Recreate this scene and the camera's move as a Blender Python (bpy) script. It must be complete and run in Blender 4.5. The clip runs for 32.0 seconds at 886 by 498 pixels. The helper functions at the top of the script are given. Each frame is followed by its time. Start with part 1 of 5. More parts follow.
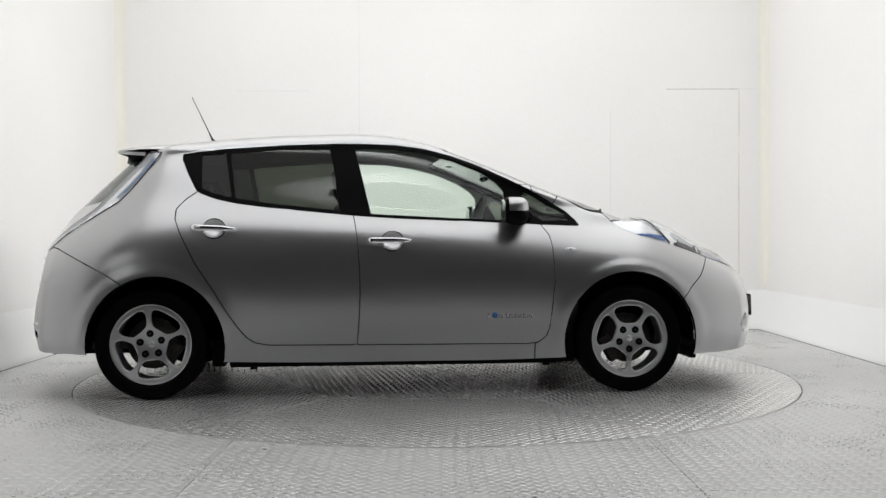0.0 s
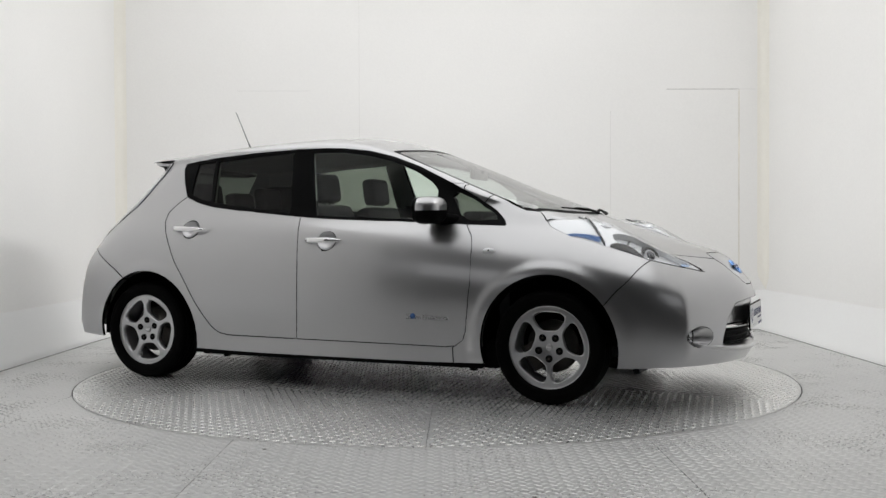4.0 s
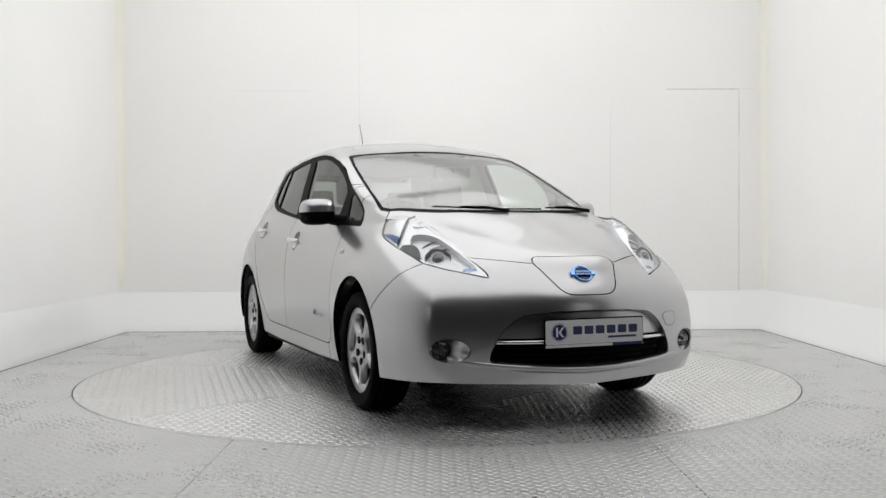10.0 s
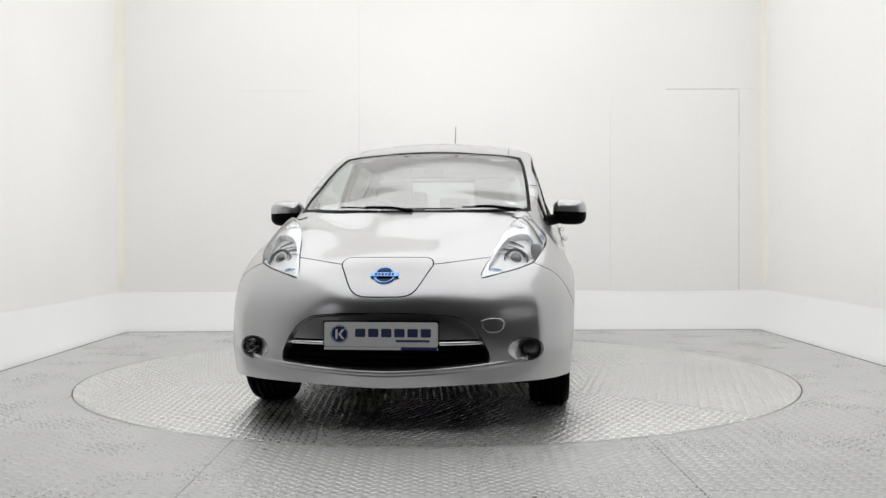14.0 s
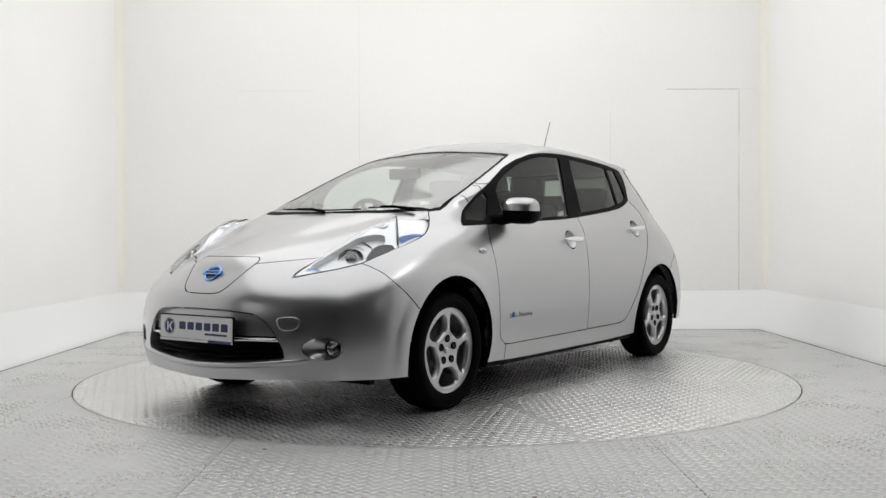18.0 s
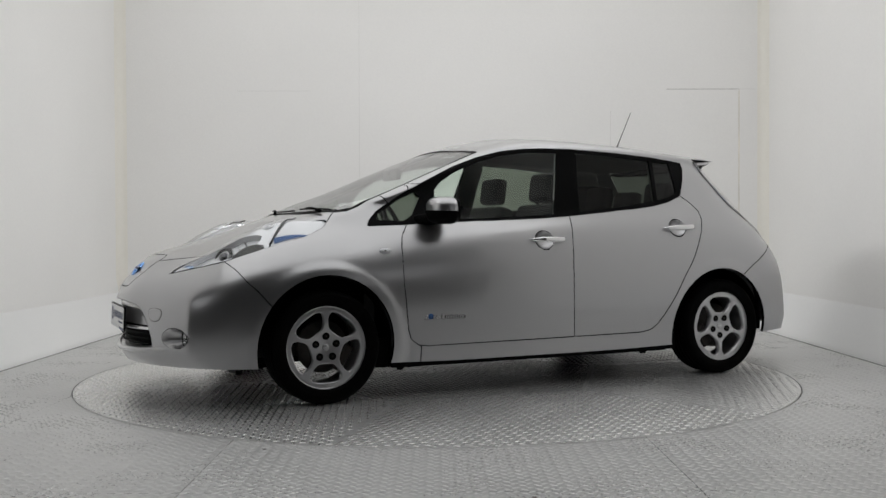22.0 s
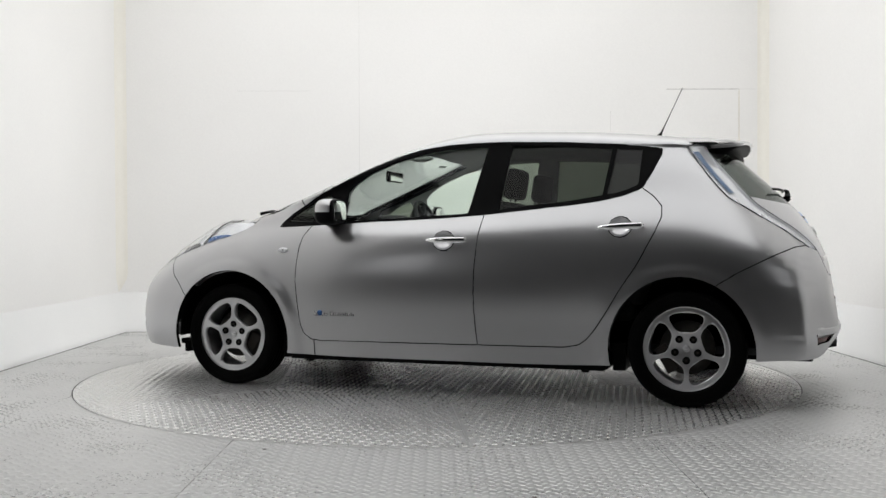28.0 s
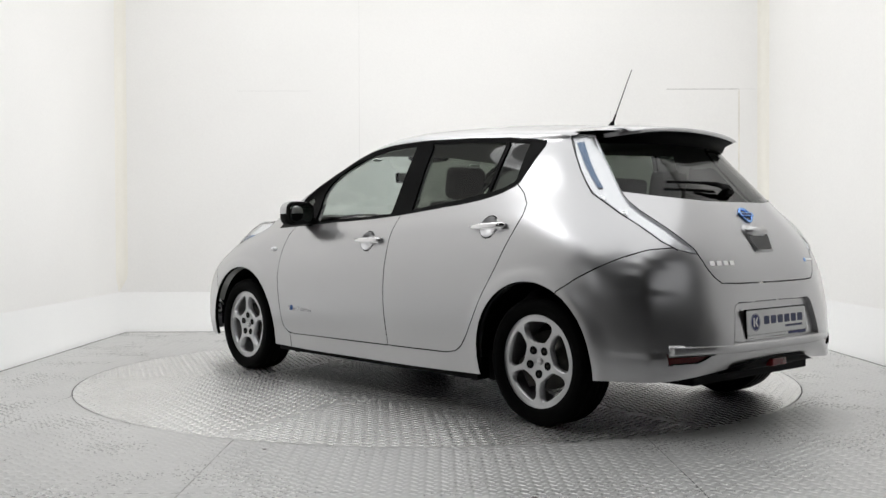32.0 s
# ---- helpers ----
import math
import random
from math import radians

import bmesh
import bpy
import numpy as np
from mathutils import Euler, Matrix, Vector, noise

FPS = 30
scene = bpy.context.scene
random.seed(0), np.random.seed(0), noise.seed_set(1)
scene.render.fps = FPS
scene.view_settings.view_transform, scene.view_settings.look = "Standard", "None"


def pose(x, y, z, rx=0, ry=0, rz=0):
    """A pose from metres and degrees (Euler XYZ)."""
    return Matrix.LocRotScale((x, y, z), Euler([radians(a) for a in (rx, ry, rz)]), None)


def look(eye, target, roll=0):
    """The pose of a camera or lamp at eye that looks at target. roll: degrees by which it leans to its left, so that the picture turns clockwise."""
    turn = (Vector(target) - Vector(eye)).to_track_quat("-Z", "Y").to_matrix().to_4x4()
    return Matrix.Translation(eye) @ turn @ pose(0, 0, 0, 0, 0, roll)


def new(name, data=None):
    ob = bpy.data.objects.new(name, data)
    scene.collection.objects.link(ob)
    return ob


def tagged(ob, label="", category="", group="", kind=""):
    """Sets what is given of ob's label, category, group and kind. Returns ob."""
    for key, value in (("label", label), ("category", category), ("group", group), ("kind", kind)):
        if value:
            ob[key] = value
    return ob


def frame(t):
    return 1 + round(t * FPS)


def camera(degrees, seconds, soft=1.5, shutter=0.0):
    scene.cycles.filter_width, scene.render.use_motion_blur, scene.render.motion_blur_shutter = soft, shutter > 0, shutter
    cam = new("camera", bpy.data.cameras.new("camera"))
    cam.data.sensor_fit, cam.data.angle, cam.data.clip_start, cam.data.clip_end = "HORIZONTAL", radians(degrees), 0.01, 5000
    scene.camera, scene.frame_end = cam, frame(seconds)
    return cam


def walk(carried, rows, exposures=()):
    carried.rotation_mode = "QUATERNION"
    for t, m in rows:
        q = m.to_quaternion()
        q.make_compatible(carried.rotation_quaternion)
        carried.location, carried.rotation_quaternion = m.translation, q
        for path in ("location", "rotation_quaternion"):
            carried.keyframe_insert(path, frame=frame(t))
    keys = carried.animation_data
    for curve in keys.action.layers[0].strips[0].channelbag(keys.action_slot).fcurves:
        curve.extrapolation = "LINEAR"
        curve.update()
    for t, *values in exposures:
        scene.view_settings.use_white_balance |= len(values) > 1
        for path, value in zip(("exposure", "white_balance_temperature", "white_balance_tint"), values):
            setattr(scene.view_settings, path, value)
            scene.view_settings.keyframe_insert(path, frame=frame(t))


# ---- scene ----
# The turntable's centre is the origin; the camera stands still on its south side.
cam = camera(48.59, 32.0)
EYE = pose(0.0, -6.421, 0.907, 90 - 0.823, 0, -0.336) @ pose(0, 0, 0, 0, 0, -0.207)
walk(cam, [(0.0, EYE), (32.0, EYE)], exposures=[(0.0, 0.17), (1.0, 0.16), (2.0, 0.13), (3.0, 0.03), (6.0, -0.04), (8.0, -0.01), (9.0, -0.01), (10.0, 0.11), (11.0, 0.15), (12.0, 0.17), (14.0, 0.20), (18.0, 0.16), (19.0, 0.11), (20.0, -0.16), (21.0, -0.28), (22.0, -0.41), (24.0, -0.42), (25.0, -0.23), (28.0, 0.11), (29.0, -0.03), (30.0, 0.16), (31.0, 0.19), (32.0, 0.19)])

# ---------------------------------------------------------------- light
world = bpy.data.worlds.new("studio_air")
scene.world = world
world.use_nodes = True
world.node_tree.nodes["Background"].inputs[0].default_value = (0.9, 0.93, 1.0, 1)
world.node_tree.nodes["Background"].inputs[1].default_value = 0.03

CEIL = 3.95


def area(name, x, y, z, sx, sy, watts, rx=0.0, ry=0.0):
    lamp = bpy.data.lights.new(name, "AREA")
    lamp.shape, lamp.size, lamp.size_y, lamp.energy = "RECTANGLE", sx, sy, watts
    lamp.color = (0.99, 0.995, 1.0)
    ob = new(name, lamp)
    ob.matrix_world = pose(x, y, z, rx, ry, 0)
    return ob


area("ceiling_softbox_lamp", 0.055, -0.55, CEIL - 0.05, 5.9, 6.8, 122)
# added fill: unseen narrow-spread lamps by the ceiling's edges, each brightening the wall opposite
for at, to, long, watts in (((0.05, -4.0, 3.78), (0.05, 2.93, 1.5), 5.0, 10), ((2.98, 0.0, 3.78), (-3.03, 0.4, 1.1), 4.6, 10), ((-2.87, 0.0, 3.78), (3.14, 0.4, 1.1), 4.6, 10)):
    wall_fill = area("wall_fill_lamp", *at, long, 0.36, watts)
    wall_fill.matrix_world = look(at, to)
    wall_fill.data.spread = math.radians(50)
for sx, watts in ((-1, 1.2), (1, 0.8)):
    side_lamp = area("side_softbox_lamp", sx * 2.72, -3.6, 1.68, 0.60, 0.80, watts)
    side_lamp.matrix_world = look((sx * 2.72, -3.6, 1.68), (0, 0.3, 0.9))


# ---------------------------------------------------------------- materials
def mat(name, color=(0.8, 0.8, 0.8), rough=0.5, metal=0.0, **more):
    m = bpy.data.materials.new(name)
    m.use_nodes = True
    b = m.node_tree.nodes["Principled BSDF"]
    b.inputs["Base Color"].default_value = (*color, 1)
    b.inputs["Roughness"].default_value = rough
    b.inputs["Metallic"].default_value = metal
    for key, value in more.items():
        b.inputs[key.replace("_", " ").title().replace("Ior", "IOR")].default_value = value
    return m


def noisy(m, scale=40.0, amount=0.15, bump=0.0, dist=0.002, rough=0.0, big=1.5, detail=6):
    """Grain at two scales: colour, relief and gloss."""
    nt = m.node_tree
    b = nt.nodes["Principled BSDF"]
    tc = nt.nodes.new("ShaderNodeTexCoord")
    n1, n2 = nt.nodes.new("ShaderNodeTexNoise"), nt.nodes.new("ShaderNodeTexNoise")
    n1.inputs["Scale"].default_value, n2.inputs["Scale"].default_value = scale, big
    n1.inputs["Detail"].default_value = n2.inputs["Detail"].default_value = detail
    for n in (n1, n2):
        nt.links.new(tc.outputs["Object"], n.inputs["Vector"])
    mix = nt.nodes.new("ShaderNodeMath")
    mix.operation = "ADD"
    nt.links.new(n1.outputs["Fac"], mix.inputs[0])
    nt.links.new(n2.outputs["Fac"], mix.inputs[1])
    rng = nt.nodes.new("ShaderNodeMapRange")
    rng.inputs[1].default_value, rng.inputs[2].default_value = 0.6, 1.4
    rng.inputs[3].default_value, rng.inputs[4].default_value = 1 - amount, 1 + amount
    nt.links.new(mix.outputs[0], rng.inputs[0])
    mul = nt.nodes.new("ShaderNodeVectorMath")
    mul.operation = "SCALE"
    mul.inputs[0].default_value = b.inputs["Base Color"].default_value[:3]
    nt.links.new(rng.outputs[0], mul.inputs["Scale"])
    nt.links.new(mul.outputs[0], b.inputs["Base Color"])
    if rough:
        r2 = nt.nodes.new("ShaderNodeMapRange")
        base = b.inputs["Roughness"].default_value
        r2.inputs[1].default_value, r2.inputs[2].default_value = 0.6, 1.4
        r2.inputs[3].default_value, r2.inputs[4].default_value = base - rough, base + rough
        nt.links.new(mix.outputs[0], r2.inputs[0])
        nt.links.new(r2.outputs[0], b.inputs["Roughness"])
    if bump:
        bp = nt.nodes.new("ShaderNodeBump")
        bp.inputs["Strength"].default_value, bp.inputs["Distance"].default_value = bump, dist
        nt.links.new(n1.outputs["Fac"], bp.inputs["Height"])
        nt.links.new(bp.outputs[0], b.inputs["Normal"])
    return m


WALL = noisy(mat("white_wall_paint", (0.903, 0.894, 0.877), 0.7), 60, 0.028, 0.05, 0.001, 0, 0.8)
COVE = noisy(mat("white_cove_paint", (0.91, 0.91, 0.90), 0.5), 50, 0.02, 0.05, 0.001, 0, 1.1)
DARK = noisy(mat("dark_wall", (0.055, 0.055, 0.057), 0.8), 20, 0.2)
PLATE = noisy(mat("painted_tread_plate", (0.57, 0.57, 0.565), 0.42, 0.35), 90, 0.11, 0.1, 0.001, 0.10, 1.7)
TREAD = noisy(mat("worn_tread_bars", (0.60, 0.60, 0.595), 0.30, 0.45), 70, 0.11, 0.0, 0.001, 0.08, 2.1)
DECK = noisy(mat("worn_deck_plate", (0.68, 0.68, 0.675), 0.38, 0.72), 90, 0.14, 0.1, 0.001, 0.08, 1.3)
DECKBAR = noisy(mat("bright_deck_bars", (0.73, 0.73, 0.725), 0.25, 0.92), 70, 0.12, 0.0, 0.001, 0.06, 1.9)
GAPM = mat("dark_joint", (0.02, 0.02, 0.02), 0.9)
SEAM = mat("dark_gap", (0.10, 0.09, 0.08), 0.9)
DOORGAP = noisy(mat("yellowed_door_gap", (0.58, 0.53, 0.40), 0.9), 6, 0.5, big=2.0)
DOORTOP = noisy(mat("grey_door_gap", (0.30, 0.29, 0.27), 0.9), 5, 0.4, big=3.0)
YELLOWED = noisy(mat("yellowed_wall_paint", (0.90, 0.875, 0.81), 0.7), 60, 0.03, 0.05, 0.001, 0, 1.6)
FOOTGAP = noisy(mat("mottled_foot_gap", (0.16, 0.155, 0.15), 0.9), 8, 0.6)
JOINT = noisy(mat("dirty_plate_joint", (0.05, 0.05, 0.05), 0.8), 30, 0.5)
PALEJOINT = noisy(mat("painted_plate_joint", (0.36, 0.36, 0.355), 0.6), 12, 0.4)
SEAMLIGHT = mat("faint_gap", (0.74, 0.73, 0.71), 0.9)
PAINT = noisy(mat("silver_metallic_paint", (0.485, 0.485, 0.495), 0.28, 0.94, coat_weight=0.7, coat_roughness=0.02), 900, 0.06, 0, 0.001, 0.0, 600.0, 1)
BLACK = noisy(mat("black_plastic", (0.0025, 0.0025, 0.0027), 0.5, specular_ior_level=0.05), 200, 0.2, 0.1, 0.0005)
GLOSSBLACK = mat("gloss_black", (0.008, 0.008, 0.009), 0.08)
RUBBER = noisy(mat("tyre_rubber", (0.0025, 0.0025, 0.0025), 0.6, specular_ior_level=0.03), 150, 0.2, 0.15, 0.0008)
RIM = noisy(mat("silver_wheel_paint", (0.53, 0.53, 0.54), 0.30, 0.8), 500, 0.06)
# black on the folded lips puts the gaps' shade into their colour
GAPSHADE = mat("panel_gap_shade", (0.004, 0.004, 0.004), 0.9, specular_ior_level=0.0)
CHROME = mat("chrome", (0.85, 0.85, 0.86), 0.06, 1.0)


def glass_mat(name, tint, gloss=0.08, haze=0.0):
    """Thin glass: clear or tinted straight through, with a mirror share that grows towards grazing."""
    m = bpy.data.materials.new(name)
    m.use_nodes = True
    nt = m.node_tree
    nt.nodes.remove(nt.nodes["Principled BSDF"])
    tr, gl, mx, lw, pw, rg = (nt.nodes.new("ShaderNode" + k) for k in ("BsdfTransparent", "BsdfGlossy", "MixShader", "LayerWeight", "Math", "MapRange"))
    tr.inputs[0].default_value = (*tint, 1)
    gl.inputs["Roughness"].default_value = haze
    lw.inputs["Blend"].default_value = 0.5
    pw.operation = "POWER"
    pw.inputs[1].default_value = 4.5
    rg.inputs[3].default_value, rg.inputs[4].default_value = gloss, 1.0
    nt.links.new(lw.outputs["Facing"], pw.inputs[0])
    nt.links.new(pw.outputs[0], rg.inputs[0])
    nt.links.new(rg.outputs[0], mx.inputs[0])
    nt.links.new(tr.outputs[0], mx.inputs[1])
    nt.links.new(gl.outputs[0], mx.inputs[2])
    nt.links.new(mx.outputs[0], nt.nodes["Material Output"].inputs[0])
    return m


GLASS = glass_mat("clear_green_glass", (0.86, 0.93, 0.875), 0.04)
PRIVACY = glass_mat("privacy_glass", (0.20, 0.225, 0.19), 0.02)
QUARTER = glass_mat("black_quarter_glass", (0.06, 0.065, 0.06), 0.03)
REARGLASS = glass_mat("dark_tailgate_glass", (0.31, 0.34, 0.32), 0.03)
# mirror share set far above plain glass, adding a pale blurred veil
SCREEN = glass_mat("veiled_windscreen_glass", (0.88, 0.93, 0.92), 0.36, 0.11)


# ---------------------------------------------------------------- mesh helpers
def mesh_of(name, verts, faces, material=None, smooth=True):
    me = bpy.data.meshes.new(name)
    me.from_pydata([tuple(v) for v in verts], [], [tuple(f) for f in faces])
    if material:
        me.materials.append(material)
    me.polygons.foreach_set("use_smooth", [smooth] * len(me.polygons))
    me.update()
    return me


def bm_mesh(name, bm, material, smooth=True):
    me = bpy.data.meshes.new(name)
    bm.to_mesh(me)
    bm.free()
    me.materials.append(material)
    me.polygons.foreach_set("use_smooth", [smooth] * len(me.polygons))
    return me


def hang(name, me, parent, label=""):
    ob = new(name, me)
    ob.parent = parent
    return tagged(ob, label) if label else ob


def part(name, bm, material, parent, label="", smooth=True):
    return hang(name, bm_mesh(name, bm, material, smooth), parent, label)


def box(bm, x0, x1, y0, y1, z0, z1, bevel=0.0):
    r = bmesh.ops.create_cube(bm, size=1)
    for v in r["verts"]:
        v.co = ((x0 + x1) / 2 + v.co.x * (x1 - x0), (y0 + y1) / 2 + v.co.y * (y1 - y0), (z0 + z1) / 2 + v.co.z * (z1 - z0))
    if bevel:
        es = list({e for v in r["verts"] for e in v.link_edges})
        bmesh.ops.bevel(bm, geom=es, offset=bevel, segments=2, affect="EDGES", profile=0.7)
    return bm


def boxed(name, x0, x1, y0, y1, z0, z1, material, bevel=0.0):
    return new(name, bm_mesh(name, box(bmesh.new(), x0, x1, y0, y1, z0, z1, bevel), material, False))


def lathe(bm, prof, n=48, axis="y"):
    """Turn a profile of (radius, along) about an axis through the origin."""
    rings = []
    for i in range(n):
        a = 2 * math.pi * i / n
        c, s = math.cos(a), math.sin(a)
        rings.append([bm.verts.new((r * c, h, r * s) if axis == "y" else (r * c, r * s, h)) for r, h in prof])
    for i in range(n):
        p, q = rings[i], rings[(i + 1) % n]
        for k in range(len(prof) - 1):
            bm.faces.new((p[k], p[k + 1], q[k + 1], q[k]))
    return bm


# ---------------------------------------------------------------- outlines and cuts
def inside(points, poly):
    """Which of the flat points lie inside a closed outline."""
    x, y = points[:, 0], points[:, 1]
    hit = np.zeros(len(points), bool)
    for (x0, y0), (x1, y1) in zip(poly, poly[1:] + poly[:1]):
        if y0 != y1:
            hit ^= ((y0 > y) != (y1 > y)) & (x < (x1 - x0) * (y - y0) / (y1 - y0) + x0)
    return hit


def rounded(poly, times=2):
    """Cut the corners of an outline, for soft bends."""
    for _ in range(times):
        out = []
        for (x0, y0), (x1, y1) in zip(poly, poly[1:] + poly[:1]):
            out += [(x0 * .75 + x1 * .25, y0 * .75 + y1 * .25), (x0 * .25 + x1 * .75, y0 * .25 + y1 * .75)]
        poly = out
    return poly


def ring(cx, cy, rx, ry, n=28):
    return [(cx + rx * math.cos(2 * math.pi * k / n), cy + ry * math.sin(2 * math.pi * k / n)) for k in range(n)]


AXES = {"side": (0, 2), "end": (1, 2), "top": (0, 1)}


def knife(bm, view, poly, span=(-9, 9)):
    """Cut the mesh along an outline, seen from the side, the end or the top."""
    a, b = AXES[view]
    bm.verts.index_update()
    vs = list(bm.verts)
    co = np.array([v.co[:] for v in vs])
    flat = co[:, (a, b)]
    ins = inside(flat, poly)
    ok = (co[:, 0] >= span[0]) & (co[:, 0] <= span[1])
    if view == "side":
        ok &= co[:, 1] > 0.3
    segs = list(zip(poly, poly[1:] + poly[:1]))
    cuts = []
    for e in bm.edges:
        i, j = e.verts[0].index, e.verts[1].index
        if ins[i] == ins[j] or not (ok[i] and ok[j]):
            continue
        p, d = flat[i], flat[j] - flat[i]
        for (x0, y0), (x1, y1) in segs:
            ex, ey = x1 - x0, y1 - y0
            den = d[0] * ey - d[1] * ex
            if abs(den) < 1e-12:
                continue
            s = ((x0 - p[0]) * ey - (y0 - p[1]) * ex) / den
            u = ((x0 - p[0]) * d[1] - (y0 - p[1]) * d[0]) / den
            if 0 <= s <= 1 and -1e-9 <= u <= 1 + 1e-9:
                cuts.append((e, vs[i], min(max(s, 0.02), 0.98)))
                break
    fresh = [bmesh.utils.edge_split(e, v, s)[1] for e, v, s in cuts]
    touched = {}
    for v in fresh:
        for f in v.link_faces:
            touched.setdefault(f, []).append(v)
    for f, pair in touched.items():
        if len(pair) == 2:
            try:
                bmesh.utils.face_split(f, pair[0], pair[1])
            except ValueError:
                pass
        elif len(pair) > 2:
            bmesh.ops.connect_verts(bm, verts=pair)


def slab(bm, outline, depth, bevel=0.0):
    """A flat plate in the x-y plane, from z = 0 up to depth."""
    f = bm.faces.new([bm.verts.new((x, y, 0)) for x, y in outline])
    r = bmesh.ops.extrude_face_region(bm, geom=[f])
    up = [g for g in r["geom"] if isinstance(g, bmesh.types.BMVert)]
    bmesh.ops.translate(bm, verts=up, vec=(0, 0, depth))
    bmesh.ops.recalc_face_normals(bm, faces=bm.faces)
    if bevel:
        top = [e for e in bm.edges if all(v in set(up) for v in e.verts)]
        bmesh.ops.bevel(bm, geom=top, offset=bevel, segments=2, affect="EDGES")
    return bm


# ---------------------------------------------------------------- the studio
WX0, WX1, WY1, WY0, ROOFY = -3.03, 3.14, 2.93, -2.9, -4.1
FLOORR = 2.242


def tread_mesh(name, keep, angle, span, pitch=0.056, material=None, high=.0021):
    """Raised bars of tread plate: two crossed sets on a lattice turned by an angle, where keep(x, y) holds."""
    n = int(span / pitch) + 2
    i, j = np.meshgrid(np.arange(-n, n + 1), np.arange(-n, n + 1))
    sets = []
    for half, lean in ((0.0, 45), (0.5, -45)):
        u, v = (i + half).ravel() * pitch, (j + half).ravel() * pitch
        c, s = math.cos(radians(angle)), math.sin(radians(angle))
        x, y = u * c - v * s, u * s + v * c
        ok = keep(x, y)
        sets.append((x[ok], y[ok], angle + lean))
    verts = []
    base = [(-.023, -.004), (0, -.0095), (.023, -.004), (.023, .004), (0, .0095), (-.023, .004)]
    top = [(-.015, -.002), (0, -.0055), (.015, -.002), (.015, .002), (0, .0055), (-.015, .002)]
    for x, y, lean in sets:
        c, s = math.cos(radians(lean)), math.sin(radians(lean))
        for pts, z in ((base, -.0004), (top, high)):
            for a, b in pts:
                verts.append(np.stack([x + a * c - b * s, y + a * s + b * c, np.full(len(x), z)], -1))
    m = [len(s_[0]) for s_ in sets]
    va = np.stack(verts[:12], 1).reshape(-1, 3)
    vb = np.stack(verts[12:], 1).reshape(-1, 3)
    co = np.concatenate([va, vb])
    k = np.arange(sum(m))[:, None, None] * 12
    quads = np.array([[a, (a + 1) % 6, 6 + (a + 1) % 6, 6 + a] for a in range(6)] + [[6, 7, 10, 11], [7, 8, 9, 10]])
    faces = (k + quads[None]).reshape(-1, 4)
    me = bpy.data.meshes.new(name)
    me.vertices.add(len(co))
    me.vertices.foreach_set("co", co.ravel())
    me.loops.add(faces.size)
    me.loops.foreach_set("vertex_index", faces.ravel().astype(np.int32))
    me.polygons.add(len(faces))
    me.polygons.foreach_set("loop_start", np.arange(0, faces.size, 4, dtype=np.int32))
    me.polygons.foreach_set("use_smooth", np.ones(len(faces), bool))
    me.update(calc_edges=True)
    me.materials.append(material)
    return me


def floor_plates():
    floor = tagged(boxed("floor", -7, 7, -11, WY1 + 0.2, -0.2, -0.012, GAPM), "grey painted steel tread plate studio floor", kind="structure")
    xs, ys = (-7.0, -3.25, -2.08, -.91, .93, 2.09, 3.3, 7.0), (-11.0, -2.97, WY1 + .1)
    for x0, x1 in zip(xs, xs[1:]):
        for y0, y1 in zip(ys, ys[1:]):
            g = .0015
            bm = bmesh.new()
            if y1 < 0 or x1 < -2.5 or x0 > 2.5:
                box(bm, x0 + g, x1 - g, y0 + g, y1 - g, -.012, 0)
            else:
                nx, ny = max(int((x1 - x0) / .1), 1), max(int((y1 - y0) / .1), 1)
                rows = [[bm.verts.new((x0 + g + (x1 - x0 - 2 * g) * a / nx, y0 + g + (y1 - y0 - 2 * g) * b / ny, 0)) for a in range(nx + 1)] for b in range(ny + 1)]
                for p, q in zip(rows, rows[1:]):
                    for a in range(nx):
                        bm.faces.new((p[a], p[a + 1], q[a + 1], q[a]))
                hole = ring(0, 0, FLOORR + .004, FLOORR + .004, 240)
                knife(bm, "top", hole)
                fs = list(bm.faces)
                gone = inside(np.array([f.calc_center_median()[:2] for f in fs]), hole)
                bmesh.ops.delete(bm, geom=[f for f, h in zip(fs, gone) if h], context="FACES")
            part("floor_plate", bm, PLATE, floor, smooth=False)
    for x in (-.91, .93):
        y1 = -math.sqrt(max((FLOORR + .01) ** 2 - x * x, 0))
        tagged(hang("floor_joint", bm_mesh("floor_joint", box(bmesh.new(), x - .0013, x + .0013, -3.6, y1, -.004, .0019), JOINT if x == .93 else PALEJOINT, False), floor), "filled joint between floor plates")
    keep = lambda x, y: (np.hypot(x, y) > FLOORR + .02) & (x > -3.0) & (x < 3.1) & (y < 2.8) & (y > -3.6)
    tagged(hang("floor_treads", tread_mesh("floor_treads", keep, 0, 4.6, material=TREAD), floor), kind="stuff")
    return floor


